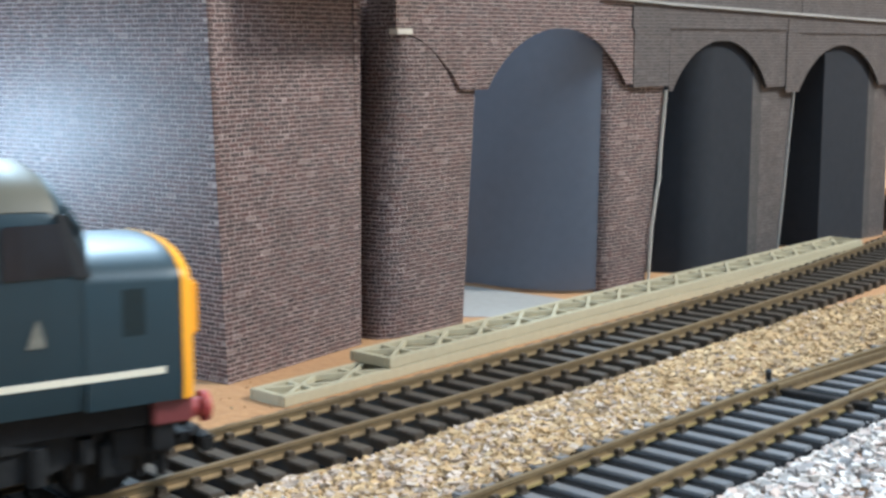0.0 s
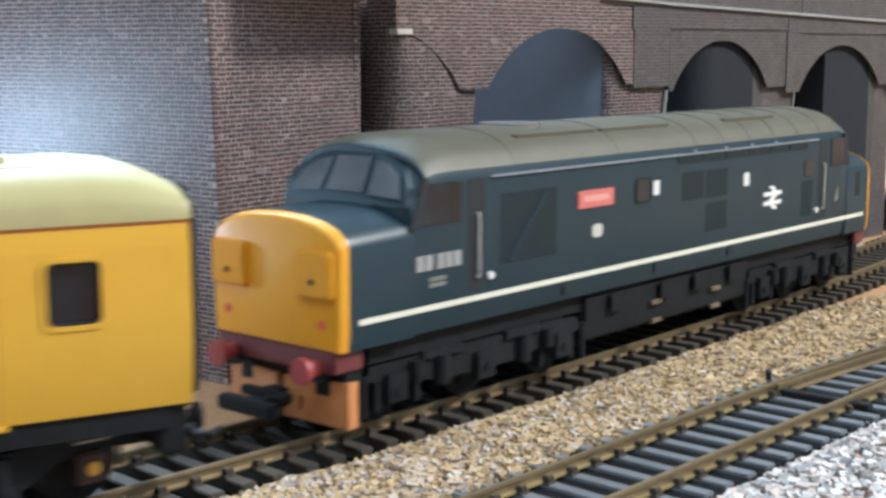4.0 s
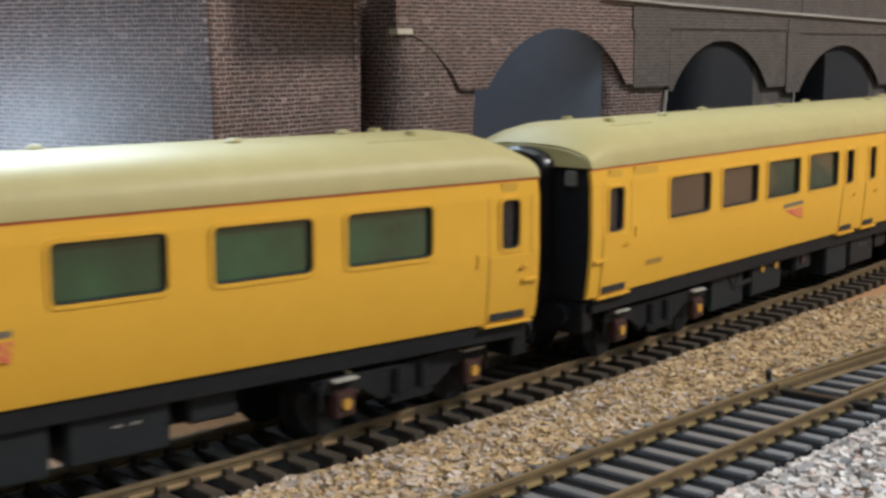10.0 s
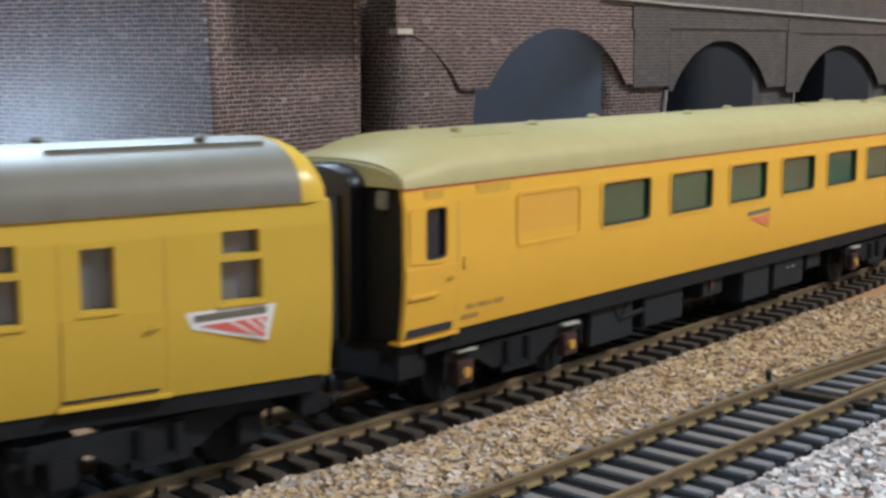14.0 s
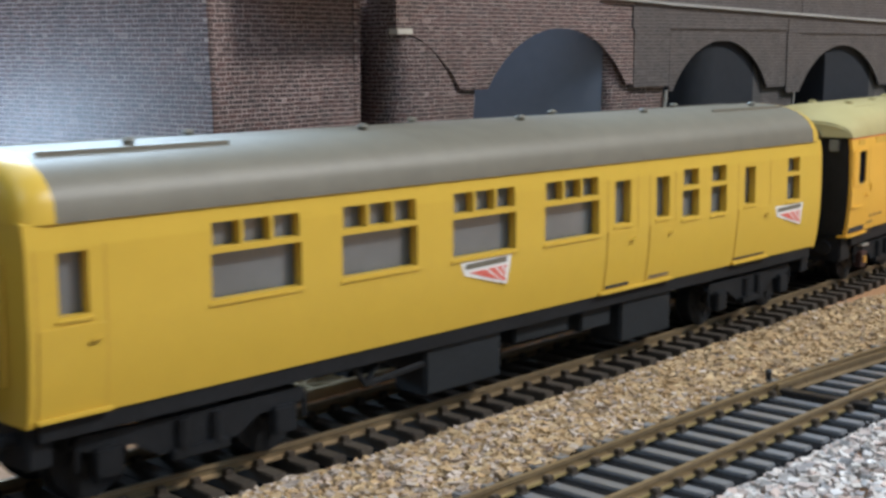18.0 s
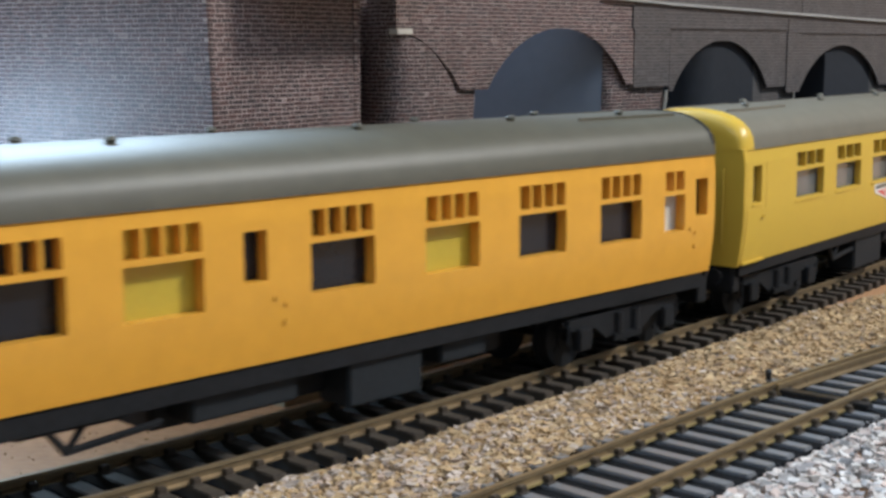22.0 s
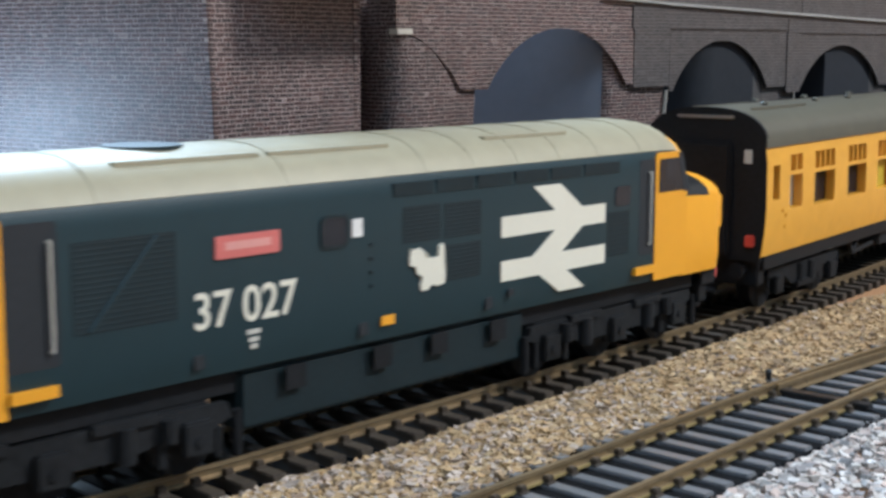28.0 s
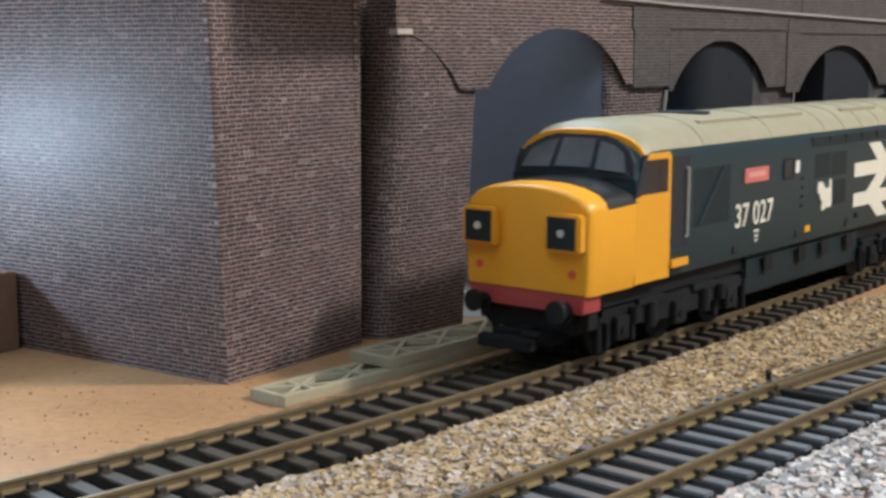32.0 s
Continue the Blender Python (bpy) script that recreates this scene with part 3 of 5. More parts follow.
# ---- loose stone ballast ----
def ballast(name, label, mat, count, place, size, seed):
    rng = np.random.default_rng(seed)
    cube = np.array([(x, y, z) for x in (-1, 1) for y in (-1, 1) for z in (-1, 1)], float)
    faces = np.array([(0, 1, 3, 2), (4, 6, 7, 5), (0, 4, 5, 1), (2, 3, 7, 6), (0, 2, 6, 4), (1, 5, 7, 3)])
    vs, fs = [], []
    for i in range(count):
        p = place(rng)
        if p is None:
            continue
        r = size * rng.uniform(0.55, 1.25)
        c = cube * rng.uniform(0.35, 1.0, (8, 1)) * np.array([1.25, 0.9, 0.7]) * r * 0.5
        a, b = rng.uniform(0, 6.28), rng.uniform(-0.7, 0.7)
        ra = np.array([[math.cos(a), -math.sin(a), 0], [math.sin(a), math.cos(a), 0], [0, 0, 1]])
        rb = np.array([[1, 0, 0], [0, math.cos(b), -math.sin(b)], [0, math.sin(b), math.cos(b)]])
        vs.append(c @ rb.T @ ra.T + np.array(p))
        fs.append(faces + 8 * len(fs))
    me = bpy.data.meshes.new(name)
    me.from_pydata((np.concatenate(vs) * MM).tolist(), [], np.concatenate(fs).tolist())
    me.materials.append(mat)
    return tagged(new(name, me), label, "ballast", kind="stuff")


def stones():
    tan = stone_material("ballast_tan", [(0.37, 0.24, 0.118), (0.44, 0.30, 0.155), (0.31, 0.205, 0.11), (0.50, 0.37, 0.21), (0.40, 0.285, 0.16), (0.22, 0.155, 0.105), (0.42, 0.295, 0.15)])
    mid = stone_material("ballast_mid", [(0.46, 0.375, 0.30), (0.52, 0.43, 0.36), (0.35, 0.285, 0.23), (0.47, 0.355, 0.28)])
    pale = stone_material("ballast_pale", [(0.482, 0.439, 0.396), (0.568, 0.507, 0.456), (0.310, 0.284, 0.267), (0.516, 0.396, 0.335), (0.215, 0.206, 0.206), (0.602, 0.559, 0.525)])

    def between(rng):
        s = rng.uniform(95, 560)
        edge = -17.0 - 2.0 * noise.noise(Vector((s * 0.06, 3, 0))) - (max(0, s - 395) * 0.16)
        low = siding(s)[:2]
        px, py, h = on_line(s)
        far = -(math.hypot(low[0] - px, low[1] - py)) + 15.5
        y = rng.uniform(far, edge)
        into = min(1.0, (edge - y) / 5.0)
        z = GROUND + 0.4 + into * 1.5 + rng.uniform(-0.5, 0.5)
        p = on_line(s, y)
        return p[0], p[1], z

    def near(rng):
        s = rng.uniform(150, 420)
        y = -17.0 - rng.uniform(0, 1) ** 1.3 * 60
        p = siding(s, y)
        return p[0], p[1], GROUND + 0.6 + min(1.6, (-17 - y) * 0.35) + rng.uniform(-0.5, 0.5)

    ballast("ballast_bed", "loose tan and grey stone ballast between the two tracks", tan, 23000, between, 1.65, 3)
    # Pale stones thicken to the left, also painting in the cooler light there.
    def mixed(rng):
        while True:
            p = between(rng)
            if rng.uniform(0, 1) < max(0.05, min(1.0, (330 - p[0]) / 160)):
                return p[0], p[1], p[2] + 0.25

    ballast("ballast_mix", "loose pale pinkish stones among the tan ballast, also standing for cool light", mid, 3200, mixed, 1.55, 9)
    ballast("ballast_bank", "loose pale grey stone ballast beside the points", pale, 11000, near, 1.9, 4)


# ---- loose things on the board ----
def girders():
    d = Vector((0.892, 0.452))
    n = Vector((-0.452, 0.892))

    def girder(label, start, length, width, z0):
        g = tagged(empty("girder"), label, "girder", group="plastic girders")
        height, lip = 2.5, 1.6
        for y0, y1 in ((0, lip), (width - lip, width)):
            bm = bmesh.new()
            block(bm, 0, length, y0, y1, 0, height, 0.2)
            part("chord", bm, M_GIRDER, g)
        for x0 in (0, length - 1.6):
            part("end_plate", boxed(x0, x0 + 1.6, lip - 0.1, width - lip + 0.1, 0, height, 0.15), M_GIRDER, g)
        part("base_web", boxed(0.3, length - 0.3, lip - 0.1, width - lip + 0.1, 0, 0.6), M_GIRDER, g)
        bays = int(length / 16)
        for i in range(bays):
            a, b = 2 + i * (length - 4) / bays, 2 + (i + 1) * (length - 4) / bays
            bm = bmesh.new()
            for p, q in (((a, lip), (b, width - lip)), ((a, width - lip), (b, lip))):
                e = (Vector(q) - Vector(p)).normalized()
                f = Vector((-e.y, e.x)) * 0.5
                slab([(p[0] - f.x, p[1] - f.y), (q[0] - f.x, q[1] - f.y), (q[0] + f.x, q[1] + f.y), (p[0] + f.x, p[1] + f.y)], 1.1, 2.35, bm)
            block(bm, (a + b) / 2 - 0.5, (a + b) / 2 + 0.5, lip - 0.1, width - lip + 0.1, 1.1, 2.4)
            part("lattice", bm, M_GIRDER, g)
        g.matrix_basis = Matrix.Translation((start[0] * MM, start[1] * MM, z0 * MM)) @ Matrix(((d.x, n.x, 0, 0), (d.y, n.y, 0, 0), (0, 0, 1, 0), (0, 0, 0, 1)))
        return g

    girder("long beige plastic lattice girder lying beside the track", (206.0, 85.4), 300, 11.6, GROUND)
    girder("beige plastic lattice girder stacked on another one", (236.0, 100.9), 262, 13.6, GROUND + 2.5)


def carton():
    bm = bmesh.new()
    block(bm, -70, 0, 0, 45, 0, 20.5, 0.4)
    b = part("carton", bm, M_BOX)
    b.matrix_basis = pose(0.1575, 0.1672, GROUND * MM, 0, 0, 32)
    tagged(b, "plain brown box standing against the brick wall", "box")


def peg():
    bm = bmesh.new()
    rod(bm, (0, 0, 0), (0, 0, 2.6), 0.75, 10)
    rod(bm, (0, 0, 2.6), (0, 0, 3.2), 1.0, 10, 0.6)
    p = part("point_pin", bm, M_PEG)
    p.location = (0.3135, 0.0595, (GROUND + 1.6) * MM)
    tagged(p, "small black pin in the ballast beside the points", "pin")


def crumbs():
    rng = np.random.default_rng(21)

    def place(r):
        while True:
            x, y = r.uniform(60, 235), r.uniform(40, 165)
            if y < 172 - (x - 120) * 0.72 and y > -8 + (x - 60) * 0.44:
                return x, y, GROUND + 0.15

    grit = stone_material("grit_brown", [(0.10, 0.045, 0.02), (0.42, 0.27, 0.13), (0.22, 0.12, 0.06), (0.50, 0.36, 0.20)])
    ballast("loose_grit", "scattered brown crumbs and grit on the bare baseboard", grit, 420, place, 0.55, 17)


# ---- rolling stock; each is built round its middle, rails at height 0, running towards +x ----
def side_y(z):
    """Half width of a coach side at height z: it tucks in below and just under the roof."""
    return float(np.interp(z, (16.0, 20.0, 26.0, 31.0, 43.0, 47.0), (16.9, 17.6, 18.2, 18.4, 18.2, 17.6)))


def pierced_side(u0, u1, z0, z1, holes, side, yfun=side_y, thick=0.9):
    """A coach side with real openings."""
    us, zs = {u0, u1}, {z0, z1, 20.0, 26.0, 31.0, 43.0}
    for a, b, c, d in holes:
        us |= {a, b}
        zs |= {c, d}
    us, zs = sorted(us), sorted(z for z in zs if z0 <= z <= z1)
    bm = bmesh.new()
    lay = [{(i, k): bm.verts.new((u, side * (yfun(z) - t), z)) for i, u in enumerate(us) for k, z in enumerate(zs)} for t in (0, thick)]

    def solid(i, k):
        if not (0 <= i < len(us) - 1 and 0 <= k < len(zs) - 1):
            return False
        u, z = (us[i] + us[i + 1]) / 2, (zs[k] + zs[k + 1]) / 2
        return not any(a < u < b and c < z < d for a, b, c, d in holes)

    for i in range(len(us) - 1):
        for k in range(len(zs) - 1):
            if not solid(i, k):
                continue
            c = [(i, k), (i + 1, k), (i + 1, k + 1), (i, k + 1)]
            for l in lay:
                bm.faces.new([l[q] for q in c])
            for (a, b), (di, dk) in zip(((0, 1), (1, 2), (2, 3), (3, 0)), ((0, -1), (1, 0), (0, 1), (-1, 0))):
                if not solid(i + di, k + dk):
                    bm.faces.new((lay[0][c[a]], lay[0][c[b]], lay[1][c[b]], lay[1][c[a]]))
    bmesh.ops.delete(bm, geom=[v for v in bm.verts if not v.link_faces], context="VERTS")
    return bm


def roof_bm(u0, u1, spring, crown, half, ends=((0, 0), (0, 0)), n=14, eave=0.0):
    """A curved roof; ends give (length, drop) of the rounding down at each end."""
    (l0, d0), (l1, d1) = ends
    st = [(u0, -d0)]
    for f in (0.12, 0.3, 0.6, 1.0):
        st.append((u0 + l0 * f + 0.01 * f, -d0 * (1 - f) ** 2)) if l0 else None
    st.append(((u0 + u1) / 2, 0))
    for f in (1.0, 0.6, 0.3, 0.12):
        st.append((u1 - l1 * f - 0.01 * f, -d1 * (1 - f) ** 2)) if l1 else None
    st.append((u1, -d1))
    loops = []
    for u, dz in st:
        loop = []
        for i in range(n + 1):
            a = math.pi * i / n
            z = spring - eave + (crown + dz - spring + eave) * math.sin(a) ** 0.8
            loop.append((u, half * (abs(math.cos(a)) ** 0.85) * (1 if a < math.pi / 2 else -1), z))
        loops.append(loop)
    return loft(bmesh.new(), loops)


WHEELS, BOGIES = [], []


def wheelset(parent, x, radius):
    bm = bmesh.new()
    rod(bm, (0, -11.5, 0), (0, 11.5, 0), 1.0, 8)
    for s in (-1, 1):
        rod(bm, (0, s * 7.2, 0), (0, s * 10.2, 0), radius, 28)
        rod(bm, (0, s * 6.6, 0), (0, s * 7.3, 0), radius + 0.7, 28)
        rod(bm, (0, s * 10.1, 0), (0, s * 10.5, 0), radius * 0.45, 12)
        for k in range(4):
            a = k * math.pi / 2
            block(bm, math.cos(a) * radius * 0.6 - 0.7, math.cos(a) * radius * 0.6 + 0.7, s * 10.25 - 0.2, s * 10.25 + 0.2, math.sin(a) * radius * 0.6 - 0.7, math.sin(a) * radius * 0.6 + 0.7)
    w = part("wheelset", bm, M_BLACK, parent)
    w.location = (x * MM, 0, radius * MM)
    WHEELS.append((w, x, radius))
    return w


def coach_bogie(car, u, base, bright):
    b = part("bogie", coach_frame_bm(base), M_BLACK, car)
    b.location = (u * MM, 0, 0)
    for s in (-1, 1):
        for x in (-base / 2, base / 2):
            bm = bmesh.new()
            block(bm, x - 2.6, x + 2.6, s * 15.2 - 1.2, s * 15.2 + 1.2, 4.6, 9.8, 0.4)
            part("axle_box", bm, M_AXLE if bright else M_BLACK, b, "dark rust axle box" if bright else "")
            if bright:
                bm = bmesh.new()
                rod(bm, (x, s * 16.2, 7.2), (x, s * 16.9, 7.2), 1.15, 12)
                part("axle_end", bm, M_BRASS, b, "bright amber axle end")
                a, c = sorted((s * 15.0, s * 16.9))
                part("step_edge", boxed(x - 3.0, x + 3.0, a, c, 11.6, 12.05, 0.1), M_STRIP, b, "pale worn step edge")
    for x in (-base / 2, base / 2):
        wheelset(b, x, 7.0)
    BOGIES.append((b, u))
    return b


def coach_frame_bm(base):
    bm = bmesh.new()
    for s in (-1, 1):
        y0, y1 = sorted((s * 13.6, s * 15.2))
        prof = [(-base / 2 - 6, 10.5), (-base / 2 - 5, 12), (base / 2 + 5, 12), (base / 2 + 6, 10.5), (base / 2 + 3, 9.2), (base / 2 - 5, 9.0), (8, 6.0), (-8, 6.0), (-base / 2 + 5, 9.0), (-base / 2 - 3, 9.2)]
        outline(prof, y0, y1 - y0, bm)
        block(bm, -6, 6, s * 15.0 - 1.1, s * 15.0 + 1.1, 4.6, 6.6, 0.3)
        for x in (-3.5, 3.5):
            rod(bm, (x, s * 15.2, 6.2), (x, s * 15.2, 11.5), 1.3, 8)
        for x in (-base / 2 - 5.2, base / 2 + 5.2):
            rod(bm, (x, s * 15, 6.5), (x, s * 15, 11), 0.5, 6)
    block(bm, -5, 5, -14, 14, 9, 12.6)
    for x in (-base / 2 - 5.4, base / 2 + 5.4):
        block(bm, x - 0.6, x + 0.6, -14, 14, 9.6, 11.6)
    return bm


def pane(car, u0, u1, z0, z1, side, mat, label="", depth=0.75, name="window"):
    y = side * (min(side_y(z0), side_y(z1)) - depth)
    bm = bmesh.new()
    outline([(u0 - 0.25, z0 - 0.25), (u1 + 0.25, z0 - 0.25), (u1 + 0.25, z1 + 0.25), (u0 - 0.25, z1 + 0.25)], y, -side * 0.35, bm)
    return part(name, bm, mat, car, label, smooth=0)


def flush_frame(car, u0, u1, z0, z1, side, mat, r=1.1, w=0.75, proud=0.28):
    zc = (z0 + z1) / 2
    y = side * (side_y(zc) - 0.35)
    return part("window_frame", ring(u0, u1, z0, z1, r, w, y, side * (0.35 + proud)), mat, car)


def bar(parent, name, u0, u1, z0, z1, side, mat, proud=0.25, label="", bevel=0.0, deep=0.5):
    y = side * side_y((z0 + z1) / 2)
    a, b = sorted((y - side * deep, y + side * proud))
    return part(name, boxed(u0, u1, a, b, z0, z1, bevel), mat, parent, label, smooth=30)


def door_lines(car, u0, u1, z0, side, mat):
    """A slam door: a panel a shade proud of the side, with hinges and a handle."""
    bm = bmesh.new()
    zs = [z0, 20, 26, 31]
    loops = []
    for u in (u0, u1):
        loops.append([(u, side * (side_y(z) + 0.16), z) for z in zs] + [(u, side * (side_y(z) - 0.3), z) for z in reversed(zs)])
    loft(bm, loops)
    d = part("door", bm, mat, car)
    for u in (u0 - 0.25, u1 + 0.05):
        zz = [z0 + 0.3, 20, 26, 31, 43.2]
        bm = loft(bmesh.new(), [[(x, side * (side_y(z) + o), z) for z, o in [(z, 0.06) for z in zz] + [(z, -0.3) for z in reversed(zz)]] for x in (u, u + 0.16)])
        part("door_seam", bm, M_SEAM, d)
    bm = bmesh.new()
    y = side * (side_y(29) + 0.1)
    rod(bm, (u1 - 1.4, y, 28.6), (u1 - 1.4, y + side * 0.7, 28.6), 0.35, 8)
    block(bm, u1 - 3.0, u1 - 1.2, min(y + side * 0.5, y + side * 0.8), max(y + side * 0.5, y + side * 0.8), 28.4, 28.8)
    part("door_handle", bm, mat, d)
    return d


def footboard(car, u0, u1, side, mat, slots=()):
    """A thin step at the foot of the side, and the dark slots above it."""
    y = side * 17.2
    a, b = sorted((y - side * 2.5, y + side * 0.9))
    part("footstep", boxed(u0, u1, a, b, 16.5, 17.15, 0.12), mat, car)
    for p, q, z in slots:
        bar(car, "step_slot", p, q, 17.7, z, side, M_INSIDE, 0.3)


def underframe(car, half, boxes):
    for s in (-1, 1):
        a, b = sorted((s * 15.0, s * 16.6))
        part("solebar", boxed(-half, half, a, b, 13.2, 17.2, 0.2), M_BLACK, car, "black underframe beam")
    part("underframe", boxed(-half, half, -15.2, 15.2, 14.5, 17.0), M_BLACK, car, "black underframe")
    # Brake gear as plain blocks, added also to keep light out from beneath.
    part("brake_gear", block(boxed(-34, 58, -8, 8, 6.5, 14.6, 0.6), -58, -36, -5, 5, 9.0, 14.6, 0.5), M_BLACK, car, "black brake gear under the floor, massed to block light")
    for u0, u1, z0, y in boxes:
        for s in (-1, 1):
            bm = bmesh.new()
            a, b = sorted((s * (y - 9), s * y))
            block(bm, u0, u1, a, b, z0, 14.0, 0.5)
            part("equipment_box", bm, M_EQUIP, car, "dark grey box")
    for s in (-1, 1):
        bm = bmesh.new()
        for p, q in (((-58, s * 14.5, 13.8), (-54, s * 14.5, 8.6)), ((-54, s * 14.5, 8.6), (-50, s * 14.5, 13.8)), ((-54, s * 14.5, 8.8), (-36, s * 14.5, 10.2))):
            rod(bm, p, q, 0.7, 6)
        part("vee_hanger", bm, M_BLACK, car)


def coupling(car, u, s):
    bm = bmesh.new()
    block(bm, min(u - s * 12, u + s * 5), max(u - s * 12, u + s * 5), -2.2, 2.2, 7.2, 8.6, 0.2)
    block(bm, min(u + s * 4, u + s * 6), max(u + s * 4, u + s * 6), -6.5, 6.5, 6.8, 8.6, 0.3)
    rod(bm, (u + s * 6, -6.5, 8), (u + s * 9.0, -4.0, 8.4), 0.6, 6)
    part("coupling", bm, M_BLACK, car)
    for y in (-11.4, 11.4):
        bm = bmesh.new()
        rod(bm, (u - s * 2, y, 13.4), (u + s * 2.2, y, 13.4), 1.2, 10)
        rod(bm, (u + s * 2.2, y, 13.4), (u + s * 3.0, y, 13.4), 2.2, 16)
        part("buffer", bm, M_BLACK, car)
    part("headstock", boxed(min(u - s * 5, u - s * 0.5), max(u - s * 5, u - s * 0.5), -15.5, 15.5, 8.8, 16.6, 0.4), M_BLACK, car, "black end beam")


def gangway(car, u, s, mat=None):
    a, b = sorted((u, u + s * 4.3))
    g = part("gangway", loft(bmesh.new(), [[(x, y, z) for y, z in rounded(-7.6, 7.6, 16.2, 48.8, 3.0)] for x in (a, b)]), mat or M_BLACK, car, "black corridor connection", smooth=30)
    for k in range(4):
        a, b = sorted((u + s * (k * 1.15), u + s * (k * 1.15 + 0.9)))
        loop = rounded(-8.3 + 0.25 * (k % 2), 8.3 - 0.25 * (k % 2), 15.5, 49.5, 3.2)
        part("bellows_fold", loft(bmesh.new(), [[(x, y, z) for y, z in loop] for x in (a, b)]), mat or M_RUBBER, g, smooth=30)
    hood = [(8.6 * math.cos(math.pi * k / 10), 46.6 + 4.4 * math.sin(math.pi * k / 10)) for k in range(11)]
    part("hood", loft(bmesh.new(), [[(u + s * d, y * f, 46.6 + (z - 46.6) * f) for y, z in hood] for d, f in ((-0.5, 1.0), (3.4, 1.0), (4.6, 0.86))]), mat or M_RUBBER, g, "glossy black hood", smooth=40)
    for y in (-12.6, 12.6):
        part("jumper_box", boxed(min(u - s * 0.3, u + s * 0.7), max(u - s * 0.3, u + s * 0.7), y - 1.5, y + 1.5, 42.4, 46.0, 0.3), M_EMBLEM, car, "small grey jumper box")
    part("gangway_door", boxed(min(u + s * 4.5, u + s * 4.9), max(u + s * 4.5, u + s * 4.9), -5.2, 5.2, 17, 45, 0.1), M_INSIDE, car)


def roof_vents(car, us, mat, y=6.0, crown=54.5, size=1.5):
    for i, u in enumerate(us):
        yy = y if i % 2 else -y
        bm = bmesh.new()
        rod(bm, (u, yy, crown - 2.2), (u, yy, crown + 0.1), size, 12)
        rod(bm, (u, yy, crown + 0.1), (u, yy, crown + 0.7), size * 1.35, 12, size * 0.7)
        part("roof_vent", bm, mat, car)


def rail_logo(car, u, z, side, patch=True):
    """The maintenance company's mark: a plain panel with dark and red bars."""
    if patch:
        y = side * side_y(z)
        bm = outline([(u - 8.3, z + 3.2), (u + 8.3, z + 3.6), (u + 6.6, z - 3.2), (u - 6.9, z + 0.1)], y - side * 0.3, side * 0.42)
        part("logo_panel", bm, M_WHITE, car, "white panel", smooth=0)
    y = side * (side_y(z) + (0.12 if patch else 0.0))
    part("lettering", outline([(u - 6.6, z + 2.4), (u + 6.4, z + 2.7), (u + 6.4, z + 1.6), (u - 6.6, z + 1.3)], y - side * 0.25, side * 0.36), M_ROOF_GREY, car, "dark bar of small lettering", smooth=0)
    part("logo_bar", outline([(u - 5.6, z + 0.6), (u + 6.4, z + 0.9), (u + 5.9, z - 2.5), (u + 0.4, z - 1.1)], y - side * 0.25, side * 0.36), M_LOGO_RED, car, "red fan-shaped bar", smooth=0)
    for a, b, c in ((-0.6, 4.6, -2.2), (2.4, 5.6, -1.6), (4.6, 6.1, -0.8)):
        bm = outline([(u + a, z + 0.75), (u + a + 0.8, z + 0.78), (u + b + 0.3, z + c), (u + b, z + c - 0.1)], y - side * 0.25, side * 0.40)
        part("logo_ray", bm, M_WHITE if patch else M_YELLOW, car, "pale ray in the mark", smooth=0)


